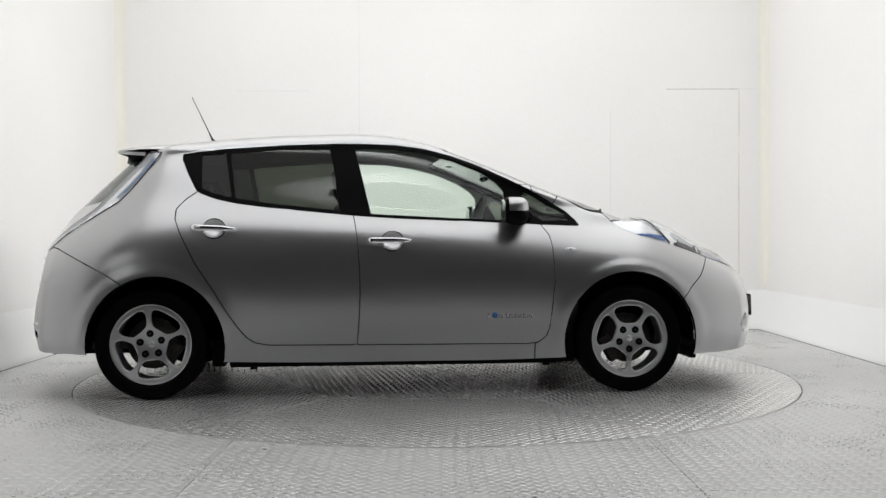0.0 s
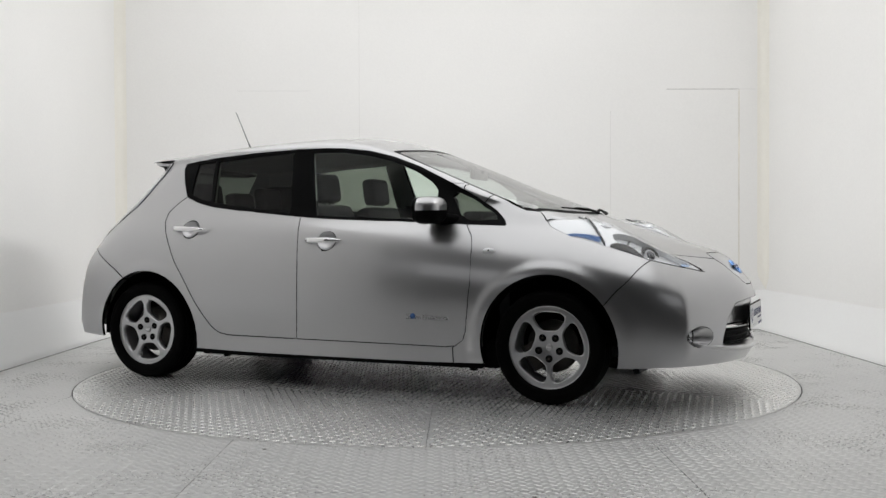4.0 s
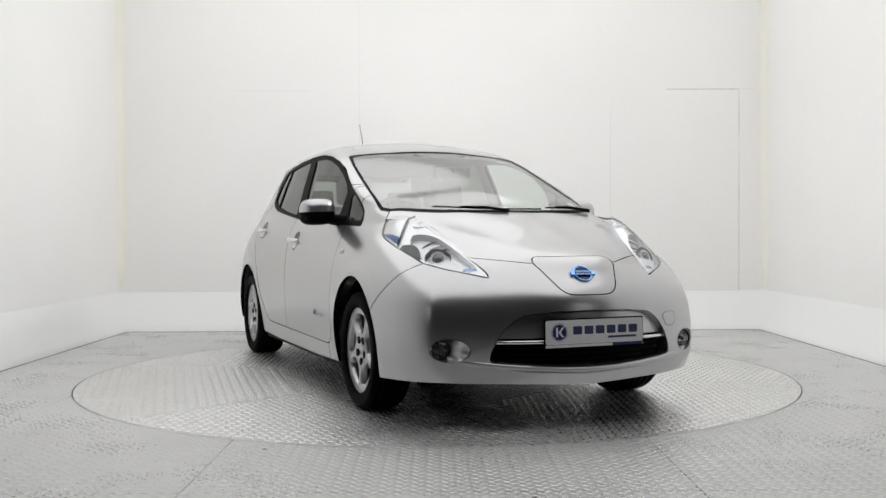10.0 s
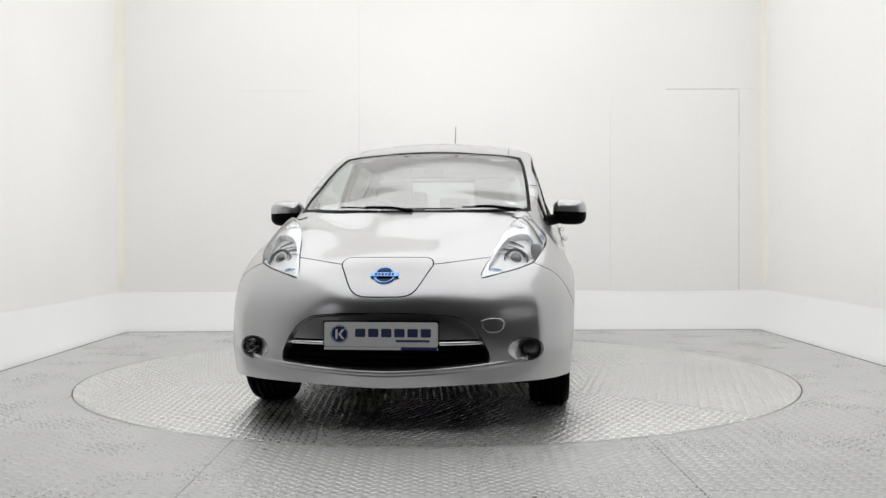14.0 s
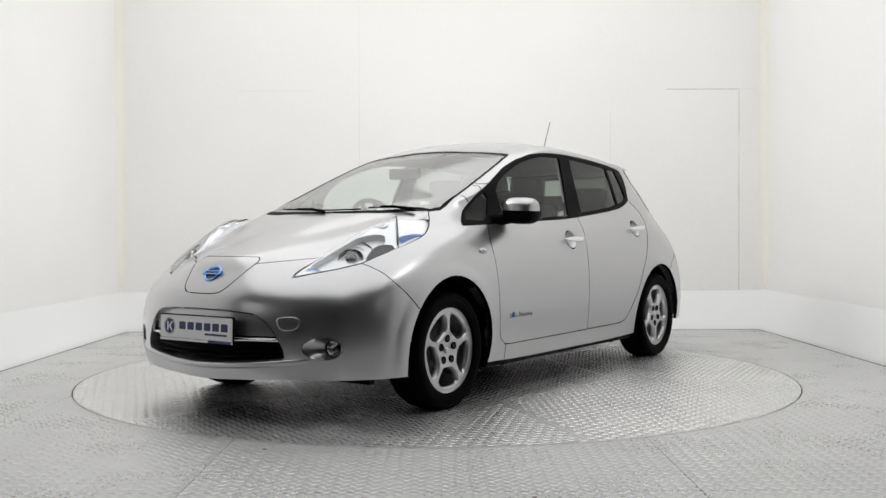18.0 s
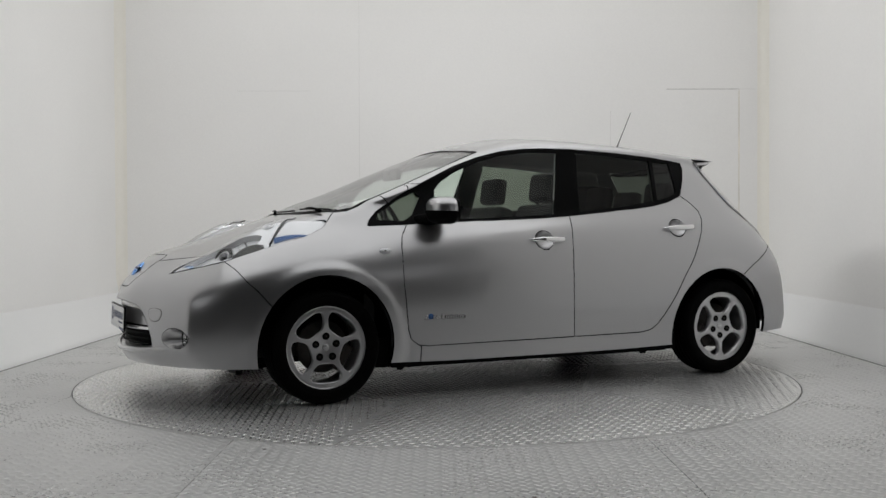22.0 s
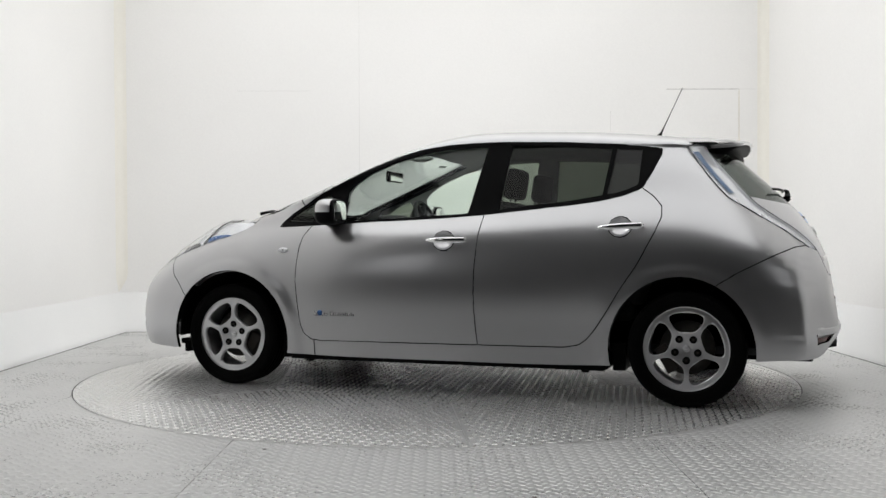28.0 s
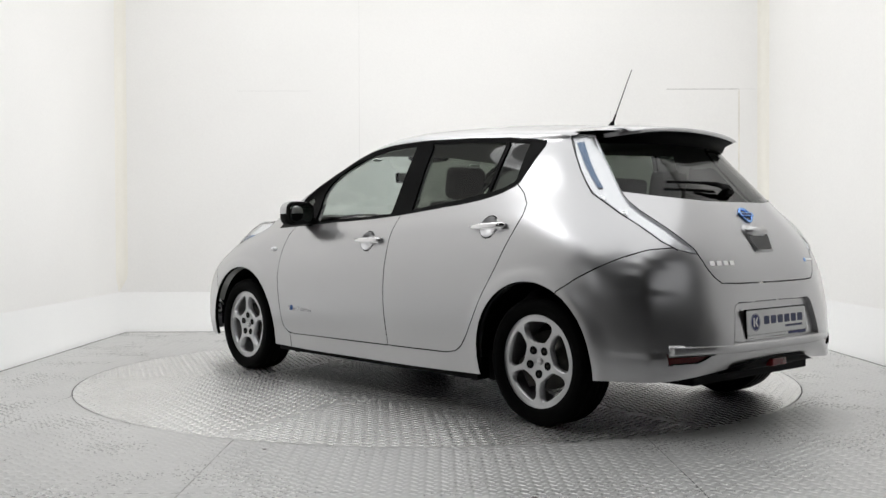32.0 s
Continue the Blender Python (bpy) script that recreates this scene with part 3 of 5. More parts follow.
# name: (view, outline, stretch along the car)
CUTS = {
    "dlo": ("side", [(1.077, .956), (.856, .964), (.658, .975), (.33, .988), (.005, 1.002), (-.22, 1.017), (-.475, 1.042), (-.697, 1.063), (-.887, 1.087), (-1.014, 1.116),
                     (-1.110, 1.154), (-1.161, 1.249), (-1.204, 1.342), (-1.203, 1.372), (-1.159, 1.382), (-.966, 1.403), (-.643, 1.424), (-.319, 1.435), (-.155, 1.434), (.01, 1.427),
                     (.175, 1.407), (.341, 1.366), (.507, 1.306), (.673, 1.227), (.841, 1.142), (1.005, 1.039), (1.058, .988)], (-1.3, 1.2)),
    "glass_f": ("side", GLASS_F, (-1.3, 1.2)), "glass_r": ("side", GLASS_R, (-1.3, 1.2)), "glass_q": ("side", GLASS_Q, (-1.3, 1.2)), "glass_a": ("side", GLASS_A, (-1.3, 1.2)),
    "screen": ("top", [(.35, -.1), (.35, 0), (.337, .285), (.305, .47), (.295, .568), (.47, .598), (.71, .622), (.95, .640), (1.17, .654), (1.23, .632), (1.31, .50), (1.354, .38), (1.385, .15), (1.389, 0), (1.389, -.1)], (.2, 1.5)),
    "pane": ("top", [(.368, -.1), (.368, 0), (.354, .28), (.326, .45), (.318, .551), (.47, .583), (.71, .607), (.95, .625), (1.14, .636), (1.20, .612), (1.275, .475), (1.315, .365), (1.345, .15), (1.35, 0), (1.35, -.1)], (.2, 1.5)),
    "lamp": ("top", rounded([(2.106, .436), (2.02, .538), (1.95, .612), (1.86, .680), (1.787, .700), (1.686, .725), (1.60, .738), (1.475, .745), (1.397, .730), (1.285, .677), (1.30, .655), (1.40, .630), (1.51, .583),
                             (1.666, .529), (1.80, .500), (1.91, .478), (2.03, .448)], 1), (1.2, 2.4)),
    "tail": ("side", [(-1.335, 1.388), (-1.393, 1.294), (-1.457, 1.208), (-1.511, 1.143), (-1.556, 1.098), (-1.635, 1.050), (-1.71, 1.002), (-1.835, .925), (-1.901, .875), (-1.955, .835), (-1.995, .816), (-2.2, .81), (-2.2, 1.392), (-1.4, 1.392)], (-2.2, -1.3)),
    "tail_in": ("end", [(.49, .81), (.492, .832), (.520, .868), (.545, .905), (.578, .96), (.602, 1.01), (.610, 1.06), (.600, 1.10), (.585, 1.14), (.562, 1.20), (.540, 1.264), (.517, 1.33), (.500, 1.395), (.95, 1.395), (.95, .81)], (-2.2, -1.3)),
    "behind": ("side", [(-1.285, 1.6), (-1.310, 1.42), (-1.335, 1.388), (-1.393, 1.294), (-1.457, 1.208), (-1.511, 1.143), (-1.556, 1.098), (-1.635, 1.050), (-1.71, 1.002), (-1.835, .925), (-1.901, .875), (-1.955, .835), (-1.985, .816), (-1.985, .5), (-2.5, .5), (-2.5, 1.6)], (-2.5, -1.25)),
    "rear_pane": ("end", [(-.1, 1.062), (.243, 1.062), (.396, 1.074), (.507, 1.088), (.60, 1.106), (.72, 1.16), (.56, 1.405), (-.1, 1.42)], (-2.2, -1.36)),
    "flap": ("end", rounded([(-.2, .800), (.150, .800), (.204, .797), (.222, .767), (.201, .737), (.173, .686), (.146, .645), (.110, .625), (.06, .622), (-.2, .622)], 1), (1.9, 2.5)),
    "mouth": ("end", [(-.1, .286), (.182, .288), (.340, .294), (.449, .306), (.486, .325), (.482, .365), (.452, .429), (.414, .478), (.366, .516), (.327, .533), (.183, .547), (-.1, .552)], (1.9, 2.5)),
    "bowl": ("top", rounded([(1.64, .672), (1.69, .607), (1.77, .537), (1.90, .497), (1.99, .475), (2.04, .478), (1.985, .565), (1.885, .652), (1.76, .690)], 1), (1.5, 2.2)),
    "lamp_split": ("top", [(1.418, .50), (1.418, .545), (1.529, .641), (1.629, .728), (1.66, .80), (1.2, .80), (1.2, .50)], (1.2, 1.7)),
    "fog": ("end", ring(.650, .372, .081, .052, 40), (1.6, 2.4)),
    "bonnet": ("top", [(1.389, -.1), (1.385, .15), (1.354, .38), (1.31, .50), (1.23, .625), (1.26, .648), (1.285, .672), (1.36, .69), (1.66, .60), (1.91, .50), (1.923, .471), (2.3, .471), (2.3, -.1)], (1.1, 2.3)),
    "bonnet_edge": ("end", [(-.1, .80), (.19, .797), (.217, .768), (.253, .770), (.298, .776), (.358, .7825), (.419, .790), (.472, .7945), (.52, .80), (.95, .80), (.95, 1.4), (-.1, 1.4)], (1.85, 2.4)),
    "bumper": ("side", BUMP_SEAM + [(1.87, .90), (2.6, .90), (2.6, .1)], (1.5, 2.6)),
    "front_door": ("side", B_SEAM + DOOR_NOSE + [(.80, 1.20)], (-.5, 1.2)),
    "rear_door": ("side", [(-1.110, 1.154), (-1.17, 1.111), (-1.218, 1.056), (-1.221, .999), (-1.19, .92), (-1.102, .749), (-1.009, .61), (-.934, .484), (-.874, .395), (-.828, .34), (-.783, .308), (-.705, .294)] + B_SEAM[::-1] + [(-1.1, 1.2)], (-1.3, 0)),
    "wing": ("side", [(.80, 1.05), (.846, .966)] + DOOR_NOSE[:-1][::-1][0:7] + [(.797, .284), (.796, .10)] + BUMP_SEAM + [(2.0, .80), (1.9, 1.2), (1.1, 1.2), (.975, 1.140), (.925, 1.080)], (.7, 2.2)),
    "roof": ("top", [(.337, -.1), (.337, .285), (.305, .47), (.303, .49), (-1.29, .44), (-1.29, -.1)], (-1.5, .5)),
    "tailgate": ("end", [(-.1, .677), (.30, .680), (.393, .684), (.430, .708), (.463, .75), (.492, .82), (.62, .9), (.72, 1.03), (.72, 1.2), (.62, 1.50), (-.1, 1.6)], (-2.2, -1.29)),
    "tail_bumper": ("side", TAIL_SEAM + [(-2.3, .86), (-2.3, .10)], (-2.3, -1.35)),
    "arch_f": ("side", ring(1.350, .300, .382, .392, 40), (.9, 1.8)),
    "arch_r": ("side", ring(-1.322, .290, .376, .392, 40), (-1.75, -.9)),
    "cup_f": ("side", CUP_F, (-.5, .5)), "cup_r": ("side", CUP_R, (-1.2, -.8)),
    "dip": ("end", [(-.1, .405), (.355, .405), (.375, .415), (.335, .575), (.31, .592), (-.1, .592)], (-2.3, -1.9)),
    "reflector": ("end", [(.71, .384), (.655, .386), (.48, .380), (.56, .340), (.70, .338)], (-2.2, -1.8)),
}


def cut_shell():
    nv, nu = GRID.shape[:2]
    bm = bmesh.new()
    vs = [bm.verts.new(p) for p in GRID.reshape(-1, 3)]
    for a in range(nv - 1):
        for b in range(nu - 1):
            bm.faces.new((vs[a * nu + b + 1], vs[a * nu + b], vs[(a + 1) * nu + b], vs[(a + 1) * nu + b + 1])[::-1])
    bmesh.ops.remove_doubles(bm, verts=bm.verts, dist=0.0008)
    for v in bm.verts:
        if v.co.y < 0.002:
            v.co.y = 0
    # flared lips round the wheel arches
    for v in bm.verts:
        for cx, cz, reach in ((1.350, .300, .475), (-1.322, .290, .470)):
            r = math.hypot(v.co.x - cx, v.co.z - cz)
            if r < reach and v.co.y > .6:
                u = min((reach - r) / .055, 1)
                v.co.y += .0075 * u * u * (3 - 2 * u)
    bmesh.ops.recalc_face_normals(bm, faces=bm.faces)
    test = max(bm.faces, key=lambda f: f.calc_center_median().y)
    if test.normal.y < 0:
        bmesh.ops.reverse_faces(bm, faces=bm.faces)
    for view, poly, span in CUTS.values():
        knife(bm, view, poly, span)
    bm.normal_update()
    for v in bm.verts:
        if abs(v.co.y) < 1e-4:
            v.normal = Vector((v.normal.x, 0, v.normal.z)).normalized()
    return bm


SKIN = cut_shell()


def largest(group):
    """The largest connected patch of a group of faces."""
    rest, best = set(group), set()
    while rest:
        seed = rest.pop()
        patch, edge = {seed}, [seed]
        while edge:
            for e in edge.pop().edges:
                for g in e.link_faces:
                    if g in rest:
                        rest.discard(g)
                        patch.add(g)
                        edge.append(g)
        best = max(best, patch, key=len)
    return best


def sort_faces():
    """Each face of the shell by the first outline that holds it."""
    order = ["arch_f", "arch_r", "glass_f", "glass_r", "glass_q", "glass_a", "dlo", "pane", "screen", "lamp", "tail", "rear_pane", "flap", "mouth", "fog", "cup_f", "cup_r", "dip", "reflector",
             "bonnet", "bumper", "front_door", "rear_door", "wing", "roof", "tailgate", "tail_bumper"]
    faces = list(SKIN.faces)
    mids = np.array([f.calc_center_median()[:] for f in faces])
    left = np.ones(len(faces), bool)
    out = {}
    for name in order:
        view, poly, span = CUTS[name]
        a, b = AXES[view]
        hit = left & inside(mids[:, (a, b)], poly) & (mids[:, 0] >= span[0]) & (mids[:, 0] <= span[1])
        if view == "side" and "bumper" not in name:
            hit &= mids[:, 1] > 0.3
        out[name] = [faces[i] for i in np.nonzero(hit)[0]]
        if name == "tail":
            hit &= inside(mids[:, (1, 2)], CUTS["tail_in"][1])
            out[name] = [faces[i] for i in np.nonzero(hit)[0]]
        if name == "bonnet":
            hit &= inside(mids[:, (1, 2)], CUTS["bonnet_edge"][1]) | (mids[:, 0] < 1.9)
            out[name] = [faces[i] for i in np.nonzero(hit)[0]]
        if name in ("rear_pane", "tailgate"):
            hit &= inside(mids[:, (0, 2)], CUTS["behind"][1])
            out[name] = [faces[i] for i in np.nonzero(hit)[0]]
        if name in ("tailgate", "tail_bumper", "bumper", "bonnet"):
            keep = largest([faces[i] for i in np.nonzero(hit)[0]])
            hit &= np.array([f in keep for f in faces])
            out[name] = [faces[i] for i in np.nonzero(hit)[0]]
        left &= ~hit
    out["body_side"] = [faces[i] for i in np.nonzero(left)[0]]
    return out


PIECES = sort_faces()


GAP, LIP = 0.0030, 0.022


def middle_panel(name, keys, material, parent, label="", gap=GAP, lip=LIP, off=0.0):
    faces = [f for k in keys for f in PIECES[k]]
    return hang(name, panel_mesh(name, panel(faces, gap, lip, off, both=True), material, GAPSHADE if material is PAINT else None), parent, label)


def side_panels(name, keys, material, parents, label="", gap=GAP, lip=LIP, off=0.0):
    faces = [f for k in keys for f in PIECES[k]]
    return [hang(name, panel_mesh(name, panel(faces, gap, lip, off, side=s), material, GAPSHADE if material is PAINT else None), p, label) for s, p in zip((1, -1), parents)]


both = (car, car)
bonnet = middle_panel("bonnet", ["bonnet"], PAINT, car)
front_bumper = middle_panel("front_bumper", ["bumper"], PAINT, car)
charge_flap = middle_panel("charge_flap", ["flap"], PAINT, car, "silver charging port flap in the nose")
roof = middle_panel("roof", ["roof"], PAINT, car, gap=0, lip=0)
tailgate = middle_panel("tailgate", ["tailgate"], PAINT, car)
rear_bumper = middle_panel("rear_bumper", ["tail_bumper"], PAINT, car)
wings = side_panels("front_wing", ["wing"], PAINT, both)
front_doors = side_panels("front_door", ["front_door"], PAINT, both)
rear_doors = side_panels("rear_door", ["rear_door"], PAINT, both)
sides = side_panels("body_side", ["body_side"], PAINT, both)
windscreen = middle_panel("windscreen", ["pane"], SCREEN, car, "clear windscreen", -0.004, 0, -0.003)
middle_panel("windscreen_seal", ["screen"], BLACK, car, "black windscreen border", 0, 0.012, -0.001)
rear_window = middle_panel("rear_window", ["rear_pane"], REARGLASS, tailgate, "dark rear window", 0.001, 0.008, -0.003)
side_panels("window_frame", ["dlo"], BLACK, both, "black window surround and pillars", 0.0005, 0.012, -0.001)
side_panels("door_window", ["glass_f"], GLASS, front_doors, "clear side window", -0.004, 0, -0.008)
side_panels("door_window", ["glass_r"], PRIVACY, rear_doors, "dark privacy glass", -0.004, 0, -0.008)
side_panels("quarter_window", ["glass_q"], QUARTER, rear_doors, "dark privacy glass", -0.004, 0, -0.008)
side_panels("quarter_window", ["glass_a"], PRIVACY, both, "small clear quarter window", -0.004, 0, -0.006)

# ---------------------------------------------------------------- finding the skin
from mathutils.bvhtree import BVHTree

TREE = BVHTree.FromBMesh(SKIN)


def skin(view, a, b):
    """A point of the left skin and its normal: side (x, z), front or rear (y, z), top (x, y)."""
    eye, way = {"side": ((a, 3, b), (0, -1, 0)), "front": ((4, a, b), (-1, 0, 0)), "rear": ((-4, a, b), (1, 0, 0)), "top": ((a, b, 3), (0, 0, -1))}[view]
    p, n, _, _ = TREE.ray_cast(Vector(eye), Vector(way))
    if p is None:
        p, n, _, _ = TREE.find_nearest(Vector(eye) + Vector(way) * 2)
    return p, n if n.dot(Vector(way)) < 0 else -n


def flip_y(v, s):
    return Vector((v.x, v.y * s, v.z))


def frame_on(p, n, up=Vector((0, 0, 1))):
    """A pose on a surface: z outward, y up, x to the right of one who looks at it."""
    z = n.normalized()
    x = up.cross(z).normalized()
    y = z.cross(x)
    m = Matrix((x, y, z)).transposed().to_4x4()
    m.translation = p
    return m


def tube(bm, rings, caps=True):
    """A skin over closed loops of points."""
    rows = [[bm.verts.new(p) for p in r] for r in rings]
    n = len(rows[0])
    for p, q in zip(rows, rows[1:]):
        for k in range(n):
            bm.faces.new((p[k], p[(k + 1) % n], q[(k + 1) % n], q[k]))
    if caps:
        bm.faces.new(rows[0][::-1])
        bm.faces.new(rows[-1])
    bmesh.ops.recalc_face_normals(bm, faces=bm.faces)
    return bm


def oval(c, u, v, ru, rv, n=14, power=2.0):
    out = []
    for k in range(n):
        a = 2 * math.pi * k / n
        cu, sv = math.cos(a), math.sin(a)
        out.append(Vector(c) + Vector(u) * (ru * math.copysign(abs(cu) ** (2 / power), cu)) + Vector(v) * (rv * math.copysign(abs(sv) ** (2 / power), sv)))
    return out


def rod(bm, path, r, n=8):
    """A round bar along points; r may be one radius for each point."""
    path = [Vector(p) for p in path]
    rings = []
    for i, p in enumerate(path):
        d = (path[min(i + 1, len(path) - 1)] - path[max(i - 1, 0)]).normalized()
        u = d.cross(Vector((0, 0, 1)) if abs(d.z) < 0.9 else Vector((1, 0, 0))).normalized()
        rings.append(oval(p, u, d.cross(u), r[i] if isinstance(r, (list, tuple)) else r, r[i] if isinstance(r, (list, tuple)) else r, n))
    return tube(bm, rings)


def round_rect(w, h, r, n=5):
    out = []
    for cx, cy, a0 in ((w / 2 - r, h / 2 - r, 0), (-w / 2 + r, h / 2 - r, 90), (-w / 2 + r, -h / 2 + r, 180), (w / 2 - r, -h / 2 + r, 270)):
        out += [(cx + r * math.cos(radians(a0 + 90 * k / n)), cy + r * math.sin(radians(a0 + 90 * k / n))) for k in range(n + 1)]
    return out


def lettering(words, height, width, depth=0.0015, bold=0.0):
    """Words as a flat mesh, their first letter at the origin, fitted to a width."""
    cu = bpy.data.curves.new("lettering", "FONT")
    cu.body, cu.size, cu.extrude, cu.offset = words, height, depth, bold * height
    ob = bpy.data.objects.new("lettering", cu)
    me = bpy.data.meshes.new_from_object(ob)
    bpy.data.objects.remove(ob)
    xs = [v.co.x for v in me.vertices]
    me.transform(Matrix.Diagonal((width / (max(xs) - min(xs)), 1, 1, 1)))
    me.materials.clear()
    return me


def placed(name, me, m, parent, label=""):
    ob = hang(name, me, parent, label)
    ob.matrix_basis = m
    return ob


# ---------------------------------------------------------------- more materials
TRIM = noisy(mat("dark_grey_cabin_trim", (0.035, 0.035, 0.038), 0.7), 150, 0.15, 0.15, 0.0008)
LININGM = noisy(mat("grey_headlining", (0.42, 0.42, 0.41), 0.9), 120, 0.08, 0.1, 0.0008)
CLOTH = noisy(mat("dark_seat_cloth", (0.03, 0.03, 0.033), 0.95), 220, 0.25, 0.3, 0.001)
BLUE = mat("blue_reflector", (0.05, 0.13, 0.34), 0.2, 0.3)
BLUEGREY = noisy(mat("dull_blue_reflector", (0.13, 0.20, 0.32), 0.3, 0.3), 60, 0.2)
PALEBLUE = mat("pale_blue_reflector", (0.36, 0.50, 0.74), 0.15, 0.5)
BLUECHROME = mat("blue_tinted_chrome", (0.25, 0.45, 0.85), 0.10, 1.0)
SMOKED = mat("dark_chrome", (0.17, 0.17, 0.18), 0.10, 1.0)
BOWL = noisy(mat("brushed_lamp_chrome", (0.88, 0.89, 0.91), 0.28, 0.35), 30, 0.08, 0.15, 0.002)
SATIN = noisy(mat("satin_reflector", (0.88, 0.89, 0.91), 0.22, 0.55), 25, 0.05)
WHITEPL = mat("white_lamp_inner", (0.80, 0.81, 0.83), 0.3, 0.2)
LENS = glass_mat("clear_lamp_lens", (0.97, 0.975, 0.98), 0.05)
RED = mat("red_reflector", (0.11, 0.004, 0.005), 0.15)
PLATEW = noisy(mat("white_number_plate", (0.80, 0.80, 0.80), 0.35), 300, 0.03)
NAVY = mat("navy_print", (0.012, 0.02, 0.12), 0.4)
WHITEPR = mat("white_print", (0.85, 0.85, 0.85), 0.4)
DISC = noisy(mat("brake_disc_steel", (0.07, 0.066, 0.06), 0.4, 0.9), 60, 0.2)
RUST = noisy(mat("dull_brake_metal", (0.03, 0.025, 0.022), 0.6, 0.6), 80, 0.3)
STICKER = mat("paper_sticker", (0.75, 0.77, 0.75), 0.6)
MIRRORM = mat("mirror_silver", (0.9, 0.9, 0.9), 0.01, 1.0)

# ---------------------------------------------------------------- cabin lining and underside
def lining():
    for s in (1, -1):
        low, top = [], []
        for k in ("front_door", "rear_door", "body_side", "roof", "dlo", "tailgate", "wing"):
            for f in PIECES[k]:
                c = f.calc_center_median()
                if -2.0 < c.x < (0.95 if k != "wing" else 1.0) and c.z > 0.28:
                    (top if c.z > 1.30 or (k == "dlo" and c.z > 1.12) else low).append(f)
        hang("cabin_trim", panel_mesh("cabin_trim", panel(low, 0, 0, -0.035, side=s), TRIM), car, "dark grey cabin trim")
        hang("headlining", panel_mesh("headlining", panel(top, 0, 0, -0.030, side=s), LININGM), car, "grey headlining")


lining()


def underside():
    bm = bmesh.new()
    box(bm, -.93, .95, -.79, .79, .17, .21, .012)
    part("undertray", bm, BLACK, car, "black plastic undertray", False)
    part("front_undertray", box(bmesh.new(), .95, 1.99, -.44, .44, .185, .22, .01), BLACK, car, smooth=False)
    part("rear_undertray", box(bmesh.new(), -1.98, -.93, -.50, .50, .22, .27, .01), BLACK, car, smooth=False)
    part("cabin_floor", box(bmesh.new(), -1.7, 1.05, -.72, .72, .27, .31), TRIM, car, smooth=False)
    part("bulkhead", box(bmesh.new(), 1.02, 1.08, -.70, .70, .3, .92), TRIM, car, smooth=False)
    for s in (1, -1):
        part("air_deflector", box(bmesh.new(), 1.765, 1.80, *sorted((.42 * s, .68 * s)), .165, .235, .006), BLACK, car, "black air deflector", False)
        part("sill_trim", box(bmesh.new(), -.92, .96, *sorted((.775 * s, .822 * s)), .168, .205, .008), BLACK, car, smooth=False)
        for x in (-.80, .88):
            part("jacking_point", box(bmesh.new(), x - .02, x + .02, *sorted((.73 * s, .745 * s)), .145, .175, .003), BLACK, car, smooth=False)
        for x in (-.992, 1.002):
            part("splash_guard", box(bmesh.new(), x - .036, x + .036, *sorted((.50 * s, .780 * s)), .168, .32, .010), BLACK, car, "black plastic splash guard", False)
        # wheel housings
        for x, r in ((1.350, .388), (-1.322, .384)):
            bm = bmesh.new()
            prof = [(.05, .50), (r + .005, .50), (r + .01, .66), (r + .004, .815)]
            rows = []
            for k in range(33):
                a = radians((-2 if x > 0 else -16) + 200 * k / 32)
                rows.append([bm.verts.new((x + q * math.cos(a), h * s, .295 + q * math.sin(a))) for q, h in prof])
            for p, q in zip(rows, rows[1:]):
                for i in range(3):
                    bm.faces.new((p[i], p[i + 1], q[i + 1], q[i]))
            part("wheel_housing", bm, BLACK, car, "black wheel arch liner")


underside()

